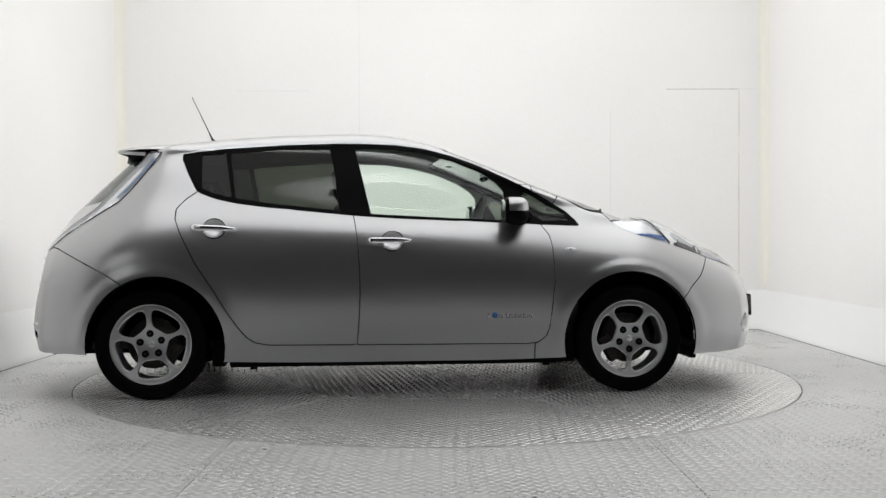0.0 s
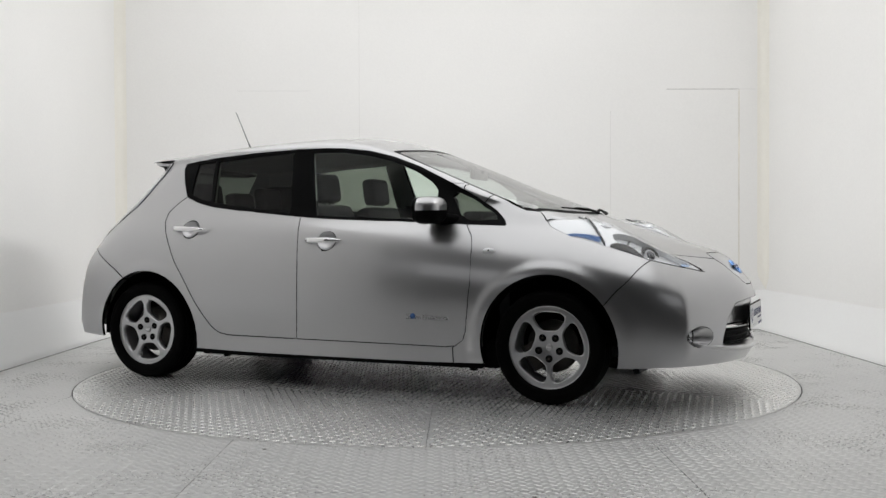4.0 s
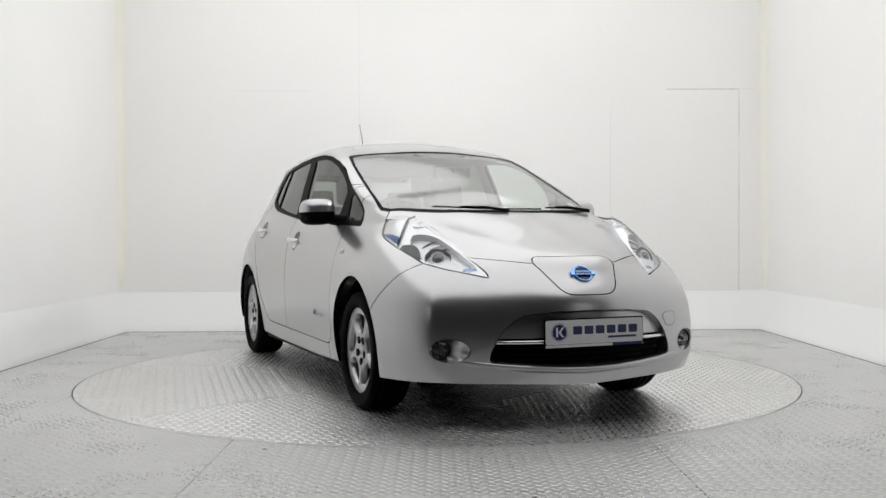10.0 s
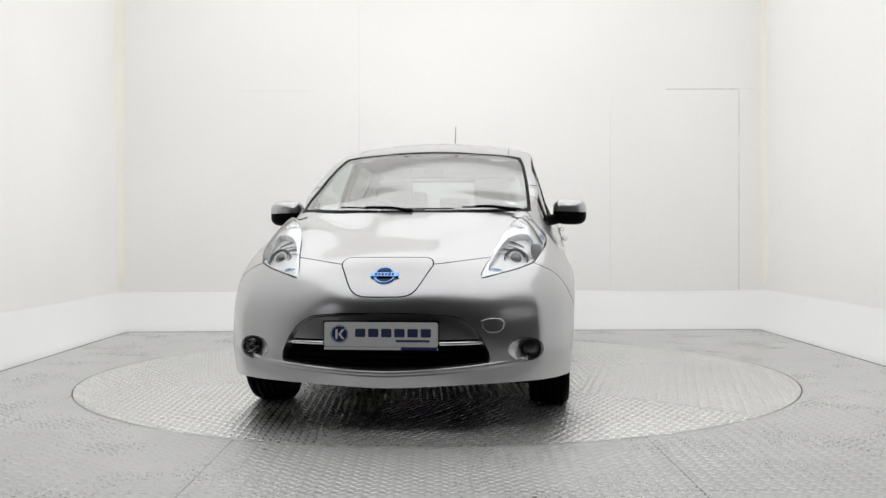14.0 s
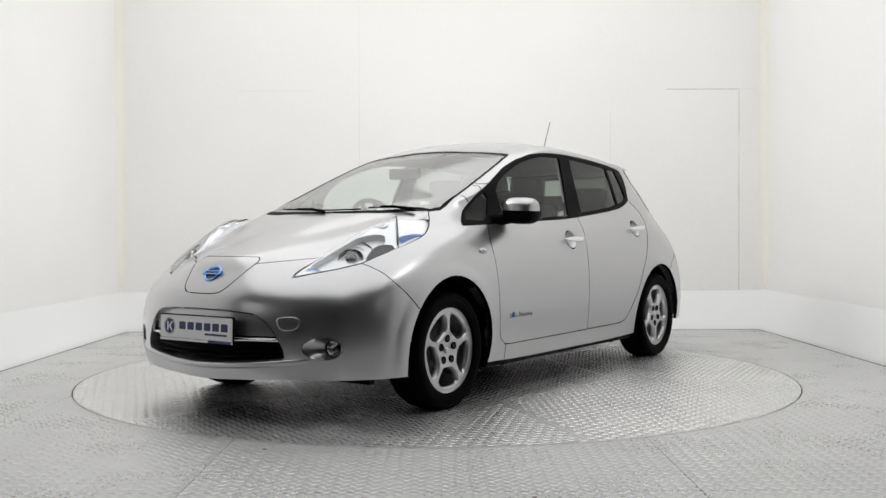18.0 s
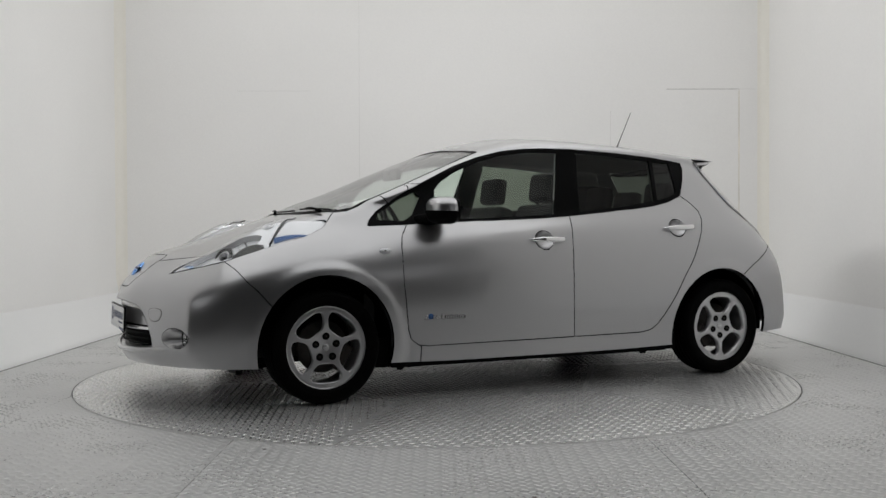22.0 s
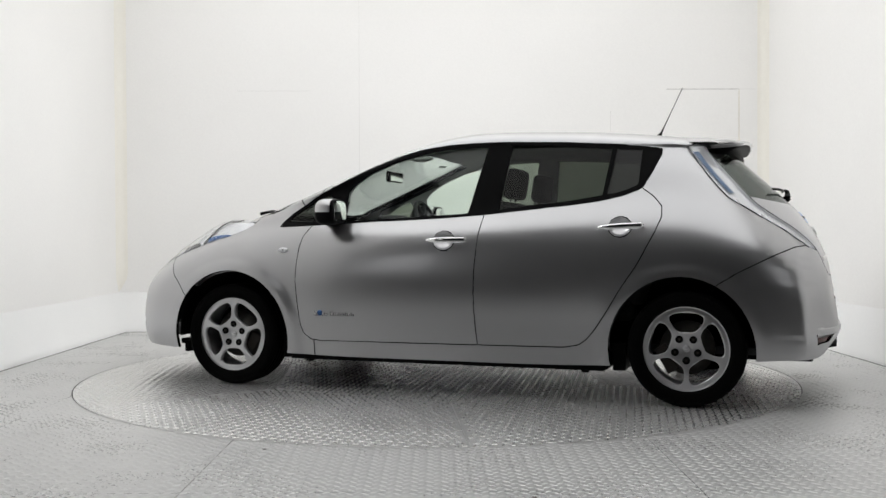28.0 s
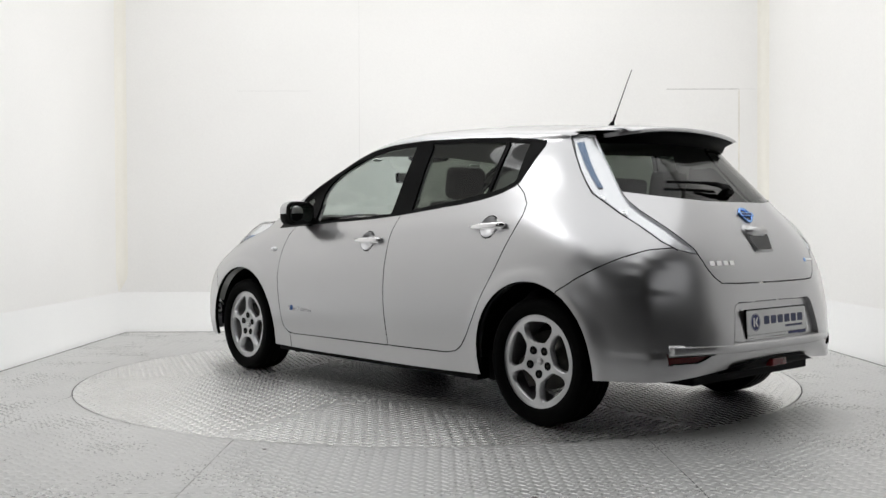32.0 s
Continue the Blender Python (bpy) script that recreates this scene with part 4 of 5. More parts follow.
# ---------------------------------------------------------------- wheels
def wheel_meshes():
    """Tyre, five-spoke rim, disc, caliper, nuts and cap, about the wheel's axle; y points outward."""
    out = {}
    prof = [(.216, -.098), (.235, -.103), (.275, -.106), (.295, -.098), (.304, -.080)]
    for g in (-.055, -.018, .018, .055):
        prof += [(.3065, g - .006), (.300, g - .004), (.300, g + .004), (.3065, g + .006)]
    prof += [(.304, .080), (.298, .094), (.287, .102), (.283, .1045), (.279, .104), (.262, .1075), (.258, .1065), (.240, .104), (.228, .099), (.222, .090)]
    bm = lathe(bmesh.new(), prof, 72)
    bmesh.ops.recalc_face_normals(bm, faces=bm.faces)
    out["tyre"] = bm_mesh("tyre", bm, RUBBER)
    # barrel and lip
    bm = lathe(bmesh.new(), [(.200, -.09), (.196, .0), (.200, .055), (.206, .072), (.213, .080), (.221, .0835), (.2245, .0855), (.2265, .080)], 72)
    bmesh.ops.recalc_face_normals(bm, faces=bm.faces)
    out["rim_barrel"] = bm_mesh("rim_barrel", bm, RIM)
    # the face: a domed disc with five windows cut through
    bm = bmesh.new()
    rr = [.004] + [.004 + (.2165 - .004) * k / 22 for k in range(1, 23)]
    rows = [[bm.verts.new((r * math.cos(2 * math.pi * k / 120), r * math.sin(2 * math.pi * k / 120), 0)) for k in range(120)] for r in rr]
    for p, q in zip(rows, rows[1:]):
        for k in range(120):
            bm.faces.new((p[k], q[k], q[(k + 1) % 120], p[(k + 1) % 120]))
    bm.faces.new(rows[0][::-1])
    wins = []
    for k in range(5):
        a0 = radians(90 + 36 + 72 * k)
        half = [(.088, .031), (.094, .051), (.127, .081), (.155, .091), (.176, .082), (.189, .046)]
        loop = half + [(u, -w) for u, w in half[::-1]]
        loop = rounded(loop, 2)
        wins.append([(u * math.cos(a0) - w * math.sin(a0), u * math.sin(a0) + w * math.cos(a0)) for u, w in loop])
    for w in wins:
        knife(bm, "top", w)
    mids = [f.calc_center_median() for f in bm.faces]
    flat = np.array([(m.x, m.y) for m in mids])
    gone = np.zeros(len(flat), bool)
    for w in wins:
        gone |= inside(flat, w)
    bmesh.ops.delete(bm, geom=[f for f, g in zip(list(bm.faces), gone) if g], context="FACES")
    rim = [e for e in bm.edges if e.is_boundary]
    inner = [e for e in rim if (e.verts[0].co.length + e.verts[1].co.length) / 2 < .21]
    crown = lambda r: .086 - .020 * max(0, (.13 - r) / .13) ** 1.2 - .004 * max(0, (r - .15) / .07)
    # spokes rise towards their middle
    for v in bm.verts:
        r = math.hypot(v.co.x, v.co.y)
        v.co.z = crown(r)
    new_low = bmesh.ops.extrude_edge_only(bm, edges=inner)
    for g in new_low["geom"]:
        if isinstance(g, bmesh.types.BMVert):
            r = math.hypot(g.co.x, g.co.y)
            g.co.z -= .040
            k = 1.03 if r > .15 else 0.94
            g.co.x, g.co.y = g.co.x * k, g.co.y * k
    bmesh.ops.recalc_face_normals(bm, faces=bm.faces)
    sharp = [e for e in bm.edges if len(e.link_faces) == 2 and e.calc_face_angle(0) > radians(35)]
    bmesh.ops.bevel(bm, geom=sharp, offset=.0035, segments=2, affect="EDGES", clamp_overlap=True)
    bm.transform(Matrix(((1, 0, 0, 0), (0, 0, 1, 0), (0, 1, 0, 0), (0, 0, 0, 1))))
    bmesh.ops.recalc_face_normals(bm, faces=bm.faces)
    out["rim_face"] = bm_mesh("rim_face", bm, RIM)
    out["wheel_nut"] = bm_mesh("wheel_nut", lathe(bmesh.new(), [(.0, .079), (.007, .079), (.0095, .077), (.0095, .06)], 6), RUST)
    # closed black disc stands in for the shade inside a nut hole
    out["nut_hole_shade"] = bm_mesh("nut_hole_shade", lathe(bmesh.new(), [(.0, .0795), (.0175, .0795), (.0200, .0805), (.0205, .06)], 24), BLACK)
    out["centre_cap"] = bm_mesh("centre_cap", lathe(bmesh.new(), [(0, .078), (.014, .0775), (.0185, .074), (.020, .066)], 28), RIM)
    bm = bmesh.new()
    box(bm, -.015, .015, .077, .0795, -.003, .003)
    out["cap_mark"] = bm_mesh("cap_mark", bm, CHROME, False)
    bm = lathe(bmesh.new(), [(.0, .03), (.07, .03), (.075, .012), (.142, .012), (.142, -.010), (.07, -.010)], 48)
    out["brake_disc"] = bm_mesh("brake_disc", bm, DISC)
    bm = bmesh.new()
    box(bm, .085, .155, -.035, .045, -.075, .075, .012)
    out["brake_caliper"] = bm_mesh("brake_caliper", bm, RUST)
    return out


WHEEL = wheel_meshes()


def wheel(x, side, turn):
    hub = hang("wheel", None, car, "silver five-spoke alloy wheel with black tyre")
    hub.matrix_basis = pose(x, 0.754 * side, 0.3045, 0, 0, 0 if side > 0 else 180)
    spin = pose(0, 0, 0, 0, turn, 0)
    for name in ("tyre", "rim_barrel", "rim_face", "centre_cap", "cap_mark"):
        placed(name, WHEEL[name], spin, hub)
    for k in range(5):
        a = radians(90 + 72 * k)
        for name in ("wheel_nut", "nut_hole_shade"):
            placed(name, WHEEL[name], spin @ pose(.0610 * math.cos(a), .0005 if name == "nut_hole_shade" else .0015, .0610 * math.sin(a)), hub)
    placed("brake_disc", WHEEL["brake_disc"], pose(0, 0, 0), hub)
    placed("brake_caliper", WHEEL["brake_caliper"], pose(0, 0, 0, 0, 150 if (x > 0) == (side > 0) else 30, 0), hub)


wheel(1.35, -1, 180)
wheel(-1.35, -1, 5)
wheel(1.35, 1, 0)
wheel(-1.35, 1, 180)

# ---------------------------------------------------------------- lamps
def lamp_edges():
    """The lamp's inner and outer edge in the plan, along its length."""
    poly = CUTS["lamp"][1]
    xs = np.linspace(1.287, 2.104, 60)
    lo, hi = [], []
    for x in xs:
        cuts = [a[1] + (b[1] - a[1]) * (x - a[0]) / (b[0] - a[0]) for a, b in zip(poly, list(poly[1:]) + [poly[0]]) if (a[0] - x) * (b[0] - x) < 0]
        lo.append(min(cuts, default=.6))
        hi.append(max(cuts, default=.6))
    return xs, np.array(lo), np.array(hi)


LAMP_X, LAMP_IN, LAMP_OUT = lamp_edges()


def bulge(x, y):
    """How far the headlight stands above the wing."""
    y0, y1 = np.interp(x, LAMP_X, LAMP_IN), np.interp(x, LAMP_X, LAMP_OUT)
    w = min(max((y1 - y) / max(y1 - y0, .004), 0), 1)
    tall = np.interp(x, (1.285, 1.36, 1.46, 1.56, 1.66, 1.80, 1.95, 2.10), (.004, .026, .052, .062, .056, .034, .012, 0))
    return float(tall) * (math.sin(math.pi * min(w, .8) / 1.6) if w < .8 else 1 - 2.0 * (w - .8))


def raised(data, share=1.0):
    verts, polys, norms, kinds = data
    top = {i for q, k in zip(polys, kinds) if k for i in q}
    out, ns = [], []
    for i, (v, n) in enumerate(zip(verts, norms)):
        x, y, g = v[0], abs(v[1]), 1 if v[1] >= 0 else -1
        if i in top:
            hx, hy = (bulge(x + .004, y) - bulge(x - .004, y)) / .008, (bulge(x, y + .004) - bulge(x, y - .004)) / .008
            nz = max(n[2], .25)
            ns.append(tuple(Vector((n[0] / nz - hx * share, n[1] / nz - hy * share * g, 1)).normalized()))
            v = (v[0], v[1], v[2] + bulge(x, y) * share)
        else:
            ns.append(n)
        out.append(v)
    return out, polys, ns, kinds


def lamp_skin(x, y):
    p, n = skin("top", x, y)
    return p + Vector((0, 0, bulge(x, y))), n


def headlamp(s):
    lamp = hang("headlight", None, car, "clear headlight with blue inserts and dark projector")
    faces = PIECES["lamp"]
    hang("lens", panel_mesh("lens", raised(panel(faces, .0015, .020, .005, side=s)), LENS), lamp, "clear curved lens").visible_shadow = False
    mids = np.array([f.calc_center_median()[:2] for f in faces])
    behind, deep = inside(mids, CUTS["lamp_split"][1]), inside(mids, CUTS["bowl"][1])
    pick = lambda keep: [f for f, k in zip(faces, keep) if k]
    hang("bezel", panel_mesh("bezel", raised(panel(pick(~behind & ~deep), .003, .045, -.008, side=s), .93), SATIN), lamp, "bright silver bezel")
    hang("bowl", panel_mesh("bowl", raised(panel(pick(~behind & deep), 0, 0, -.034, side=s), .75), BOWL), lamp, "chrome bowl")
    hang("indicator_panel", panel_mesh("indicator_panel", raised(panel(pick(behind), .003, .012, -.010, side=s), .93), SATIN), lamp, "bright silver rear section")
    path = []
    for x, y in ((2.098, .442), (2.06, .489), (2.02, .536), (1.985, .574), (1.95, .610), (1.905, .645), (1.86, .677), (1.82, .690), (1.787, .698), (1.735, .712), (1.686, .723)):
        p, n = lamp_skin(x, y)
        path.append(flip_y(p - n * .001, s))
    part("seal", rod(bmesh.new(), path, .0035, 6), GLOSSBLACK, lamp, "black lower seal")
    # blue insert along the lower rear edge
    bm = bmesh.new()
    rows = []
    for k in range(9):
        u = k / 8
        x = 1.60 - .19 * u
        pts = []
        for w in (0.0, 1.0):
            y = (.727 + .012 * u) - w * (.021 * (1 - u) + .005)
            p, n = lamp_skin(x, y)
            pts.append(bm.verts.new(flip_y(p - n * .004, s)))
        rows.append(pts)
    for p, q in zip(rows, rows[1:]):
        bm.faces.new((p[0], p[1], q[1], q[0]))
    part("blue_strip", bm, BLUE, lamp, "blue strip")
    # black wedge beside the projector, along the outer edge
    bm = bmesh.new()
    rows = []
    for k in range(9):
        u = k / 8
        x = 1.655 + .165 * u
        edge = float(np.interp(x, LAMP_X, LAMP_OUT)) - .004
        pts = []
        for w in (0.0, 1.0):
            p, n = lamp_skin(x, edge - w * .040 * math.sin(math.pi * (.12 + .80 * u)))
            pts.append(bm.verts.new(flip_y(p - n * .004, s)))
        rows.append(pts)
    for p, q in zip(rows, rows[1:]):
        bm.faces.new((p[0], p[1], q[1], q[0]))
    part("dark_wedge", bm, GLOSSBLACK, lamp, "gloss black wedge")
    # dark rib between the two sections
    bm = bmesh.new()
    path = []
    for k in range(7):
        y = .560 + .165 * k / 6
        p, n = lamp_skin(1.433 + .193 * k / 6, y)
        path.append(flip_y(p - n * .001, s))
    part("divider", rod(bm, path, .0045, 6), GLOSSBLACK, lamp)
    # projector: bowl painted black for its dark reflections, a glass ball, a chrome collar
    p, n = lamp_skin(1.845, .600)
    axis = Vector((.80, .38, .46)).normalized()
    m = frame_on(flip_y(p - n * .052, s), flip_y(axis, s))
    placed("projector_bowl", bm_mesh("projector_bowl", lathe(bmesh.new(), [(.020, .002), (.044, .006), (.050, .020), (.052, .028), (.054, .026), (.050, .006), (.03, -.01)], 36, "z"), GLOSSBLACK), m @ Matrix.Diagonal((1.2, 1.0, 1, 1)), lamp, "projector bowl with its dark reflections painted black")
    placed("projector_collar", bm_mesh("projector_collar", lathe(bmesh.new(), [(.028, .006), (.040, .022), (.036, .028), (.026, .016)], 28, "z"), BOWL), m, lamp, "bright collar")
    for k in range(4):
        path = []
        for q in range(6):
            a, b = lamp_skin(1.735 + .035 * k, .640 - .022 * k - .016 * q)
            path.append(flip_y(a - b * .036, s))
        part("bowl_rib", rod(bmesh.new(), path, .0045, 5), CHROME if k % 2 else GLOSSBLACK, lamp)
    bm = bmesh.new()
    bmesh.ops.create_uvsphere(bm, u_segments=20, v_segments=12, radius=.031)
    placed("projector_lens", bm_mesh("projector_lens", bm, SMOKED), m @ pose(0, 0, .010), lamp)
    # round indicator and small blue lamp near the tip
    p, n = lamp_skin(1.60, .600)
    placed("indicator", bm_mesh("indicator", lathe(bmesh.new(), [(0, .010), (.010, .008), (.014, 0), (.024, -.004), (.030, .008), (.034, .006), (.034, -.01)], 28, "z"), BOWL), frame_on(flip_y(p - n * .016, s), flip_y(n, s)), lamp)
    p, n = lamp_skin(2.020, .495)
    placed("tip_lamp", bm_mesh("tip_lamp", slab(bmesh.new(), ring(0, 0, .046, .019), .006, .002), PALEBLUE), frame_on(flip_y(p - n * .016, s), flip_y(n, s), Vector((1, .6 * s, 0))), lamp, "pale blue insert")


def tail_lamp(s):
    lamp = hang("tail_light", None, car, "tall clear tail light with a blue strip")
    faces = PIECES["tail"]
    hang("lens", panel_mesh("lens", panel(faces, .0015, .014, .008, side=s), LENS), lamp, "clear lens").visible_shadow = False
    hang("reflector", panel_mesh("reflector", panel(faces, .003, -.010, -.012, side=s), SATIN), lamp, "bright silver reflector")
    bm = bmesh.new()
    rows = []
    for k in range(15):
        u = k / 14
        z = 1.358 - .232 * u
        x0 = -1.366 - .168 * u - .028 * u * u
        pts = []
        for dx in (0, -.030):
            p, n = skin("side", x0 + dx * (1 - .3 * u), z)
            pts.append(bm.verts.new(flip_y(p - n * .006, s)))
        rows.append(pts)
    for p, q in zip(rows, rows[1:]):
        bm.faces.new((p[0], p[1], q[1], q[0]))
    part("blue_strip", bm, BLUEGREY, lamp, "blue strip")
    # dark keyline along the lamp's outer edge
    path = []
    for x, z in ((-1.333, 1.388), (-1.391, 1.294), (-1.455, 1.208), (-1.509, 1.143), (-1.554, 1.096), (-1.635, 1.047), (-1.71, .999), (-1.835, .922), (-1.901, .872), (-1.955, .832)):
        p, n = skin("side", x, z)
        path.append(flip_y(p + n * .001, s))
    part("seal", rod(bmesh.new(), path, .0035, 6), GLOSSBLACK, lamp)
    # two clear bulbs and a dark line behind the lens of the lower arm
    for x, z in ((-1.60, 1.075), (-1.72, 1.005)):
        p, n = skin("side", x, z)
        placed("bulb", bm_mesh("bulb", lathe(bmesh.new(), [(0, .006), (.010, .005), (.014, 0), (.018, .003), (.020, -.004)], 20, "z"), CHROME), frame_on(flip_y(p - n * .009, s), flip_y(n, s)), lamp)
    path = []
    for k in range(9):
        u = k / 8
        p, n = skin("side", -1.60 - .27 * u, 1.062 - .165 * u)
        path.append(flip_y(p - n * .008, s))
    part("inner_line", rod(bmesh.new(), path, .003, 6), SMOKED, lamp)


for s in (1, -1):
    headlamp(s)
    tail_lamp(s)

# ---------------------------------------------------------------- nose
def nose():
    mouth = PIECES["mouth"]
    up = [f for f in mouth if f.calc_center_median().z > .425]
    verts, polys, norms, kinds = panel(mouth, 0, .055, 0, both=True)
    walls_ = [q for q, k in zip(polys, kinds) if not k]
    hang("grille_surround", mesh_of("grille_surround", verts, walls_, PAINT), front_bumper)
    grille = hang("grille", panel_mesh("grille", panel(mouth, 0, 0, -.052, both=True), BLACK), front_bumper, "black lower grille")
    hang("upper_insert", panel_mesh("upper_insert", panel(up, .002, .010, -.030, both=True), PAINT), front_bumper, "silver insert above the grille")
    for z in (.325, .355, .385):
        path = []
        for k in range(-12, 13):
            y = .43 * k / 12
            p, n = skin("front", abs(y), z)
            path.append(Vector((p.x - .038, y, z)))
        part("grille_bar", rod(bmesh.new(), path, .006, 6), BLACK, front_bumper)
    for s in (1, -1):
        path = []
        for k in range(9):
            y = .20 + .265 * k / 8
            p, n = skin("front", y, .412)
            path.append(Vector((p.x - .020, y * s, .412)))
        bm = bmesh.new()
        rings = [[q + Vector((dx, 0, dz)) for dx, dz in ((.008, -.010), (.010, -.002), (.006, .006), (-.01, .006), (-.01, -.010))] for q in path]
        part("chrome_strip", tube(bm, rings), CHROME, front_bumper, "chrome strip across the grille")
        # fog lamp at the outer end of an oval funnel
        lamp_at = Vector((skin("front", .712, .372)[0].x - .010, .676, .371))
        fog = hang("fog_light", None, front_bumper, "round fog light in an oval funnel")
        rings = []
        for q in range(7):
            u = q / 6
            row = []
            for y, z in ring(.650, .372, .081, .052, 40):
                p = skin("front", y, z)[0]
                a = math.atan2((z - .372) / .052, (y - .650) / .081)
                end = lamp_at + Vector((-.006, .043 * math.cos(a), .043 * math.sin(a)))
                w = u ** .8
                row.append(flip_y(Vector((p.x + .0006 + (end.x - p.x) * u, y + (end.y - y) * w, z + (end.z - z) * w)), s))
            rings.append(row)
        part("funnel", tube(bmesh.new(), rings, False), PAINT, fog)
        m = frame_on(flip_y(lamp_at, s), Vector((1, .10 * s, 0)))
        for name, prof, n_, stuff in (("bezel", [(.047, -.008), (.043, .004), (.038, .001), (.036, -.012)], 32, GLOSSBLACK), ("bulb_reflector", [(0, -.034), (.015, -.031), (.029, -.020), (.0375, -.002)], 24, CHROME),
                                      ("lens", [(0, .007), (.02, .005), (.037, -.001)], 24, LENS), ("bulb", [(0, -.010), (.008, -.012), (.010, -.030)], 16, SMOKED)):
            ob = placed(name, bm_mesh(name, lathe(bmesh.new(), prof, n_, "z"), stuff), m, fog)
            ob.visible_shadow = name != "lens"
    # tow eye cover on the left of the bumper
    edge = rounded([(.440, .521), (.560, .523), (.548, .455), (.478, .453), (.455, .475)], 2)
    for name, m, grow, out in (("tow_eye_gap", SEAM, 1.07, .0006), ("tow_eye_cover", PAINT, 1.0, .0015)):
        bm = bmesh.new()
        rings = []
        for q in (0.15, .5, .8, .96, 1.0):
            row = []
            for y, z in edge:
                p, n = skin("front", .498 + (y - .498) * q * grow, .490 + (z - .490) * q * grow)
                row.append(bm.verts.new(p + n * (out if q < 1 else -.001)))
            rings.append(row)
        bm.faces.new(rings[0])
        for a, b in zip(rings, rings[1:]):
            for k in range(len(a)):
                bm.faces.new((a[k], a[(k + 1) % len(a)], b[(k + 1) % len(a)], b[k]))
        bmesh.ops.recalc_face_normals(bm, faces=bm.faces)
        part(name, bm, m, front_bumper)
    # a crease along the bumper's lower lip
    rings = []
    for k in range(-20, 21):
        y = .66 * k / 20
        z = .276 + .045 * abs(k / 20) ** 1.6
        p, n = skin("front", abs(y), z)
        n = flip_y(n, 1 if y >= 0 else -1)
        q = Vector((p.x, y, z))
        f = 1 - abs(k / 20) ** 5
        rings.append([q + n * (a * f - .004 * (1 - f)) + Vector((0, 0, b)) for a, b in ((-.006, .020), (.009, .009), (.011, .004), (.006, -.006), (-.006, -.020))])
    part("lower_lip", tube(bmesh.new(), rings), PAINT, front_bumper)


nose()


def emblem(p, n, r, parent, name="emblem"):
    m = frame_on(p, n)
    holder = hang(name, None, parent, "round blue-tinted chrome emblem with a cross bar")
    holder.matrix_basis = m
    bm = bmesh.new()
    rows = []
    for k in range(40):
        a = 2 * math.pi * k / 40
        rows.append([bm.verts.new(((r + q * .2) * math.cos(a), (r + q * .2) * math.sin(a) * .98, h)) for q, h in ((-.038, .002), (-.026, .008), (.018, .009), (.032, .002))])
    for p0, q0 in zip(rows, rows[1:] + rows[:1]):
        for i in range(3):
            bm.faces.new((p0[i], q0[i], q0[i + 1], p0[i + 1]))
    part("ring", bm, BLUECHROME, holder)
    part("backing", slab(bmesh.new(), ring(0, 0, r, r), .002), GLOSSBLACK, holder, smooth=False)
    part("cross_bar", slab(bmesh.new(), round_rect(r * 2.85, r * .56, .004), .012, .002), BLUECHROME, holder, smooth=False)
    for k in range(6):
        b = slab(bmesh.new(), [(x + (k - 2.5) * r * .34, y) for x, y in round_rect(r * .24, r * .28, .002, 2)], .0135)
        part("bar_mark", b, NAVY, holder, smooth=False)


p, n = skin("front", 0.0, .716)
emblem(Vector((p.x, 0, p.z)), Vector((n.x, 0, n.z)), .046, charge_flap)
p, n = skin("rear", 0.0, .994)
emblem(Vector((p.x, 0, p.z)), Vector((n.x, 0, n.z)), .040, tailgate)


def number_plate(m, parent, tint):
    plate = hang("dealer_plate", None, parent, "white dealer plate with a blue disc and dark bars")
    plate.matrix_basis = m
    part("holder", slab(bmesh.new(), round_rect(.532, .134, .008), .008, .002), BLACK, plate, "black plate holder", False)
    part("plate", slab(bmesh.new(), [(x, y + .005) for x, y in round_rect(.522, .112, .010)], .0105, .001), PLATEW, plate, smooth=False)
    part("lower_strip", slab(bmesh.new(), [(x, y - .0585) for x, y in round_rect(.522, .012, .003, 2)], .0105), PLATEW, plate, smooth=False)
    part("strip_end", slab(bmesh.new(), [(x + .175, y - .0585) for x, y in round_rect(.165, .012, .003, 2)], .0112), NAVY, plate, smooth=False)
    part("disc_border", slab(bmesh.new(), ring(-.190, .006, .041, .041, 40), .0110), NAVY, plate, smooth=False)
    part("disc_rim", slab(bmesh.new(), ring(-.190, .006, .0385, .0385, 40), .0113), WHITEPR, plate, smooth=False)
    part("disc", slab(bmesh.new(), ring(-.190, .006, .0360, .0360, 40), .0116), NAVY, plate, smooth=False)
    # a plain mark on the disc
    part("disc_mark", slab(bmesh.new(), [(-.208, .028), (-.198, .028), (-.198, -.016), (-.208, -.016)], .0119), WHITEPR, plate, smooth=False)
    part("disc_mark", slab(bmesh.new(), [(-.195, .006), (-.178, .028), (-.166, .028), (-.184, .006)], .0119), WHITEPR, plate, smooth=False)
    part("disc_mark", slab(bmesh.new(), [(-.184, .006), (-.166, -.016), (-.178, -.016), (-.195, .006)], .0119), WHITEPR, plate, smooth=False)
    for k in range(6):
        x = -.094 + k * .0600
        part("print_bar", slab(bmesh.new(), [(x + a, .012 + b) for a, b in round_rect(.047, .038, .005, 2)], .0110), tint, plate, smooth=False)
    part("small_print", slab(bmesh.new(), [(.146 + a, -.024 + b) for a, b in round_rect(.155, .010, .002, 2)], .0110), tint, plate, smooth=False)


INK = mat("dark_plate_ink", (0.03, 0.04, 0.11), 0.5)
number_plate(pose(2.304, 0, .450) @ frame_on(Vector((0, 0, 0)), Vector((1, 0, .03))), front_bumper, INK)
number_plate(pose(-2.095, 0, .492) @ frame_on(Vector((0, 0, 0)), Vector((-1, 0, .06))), rear_bumper, INK)

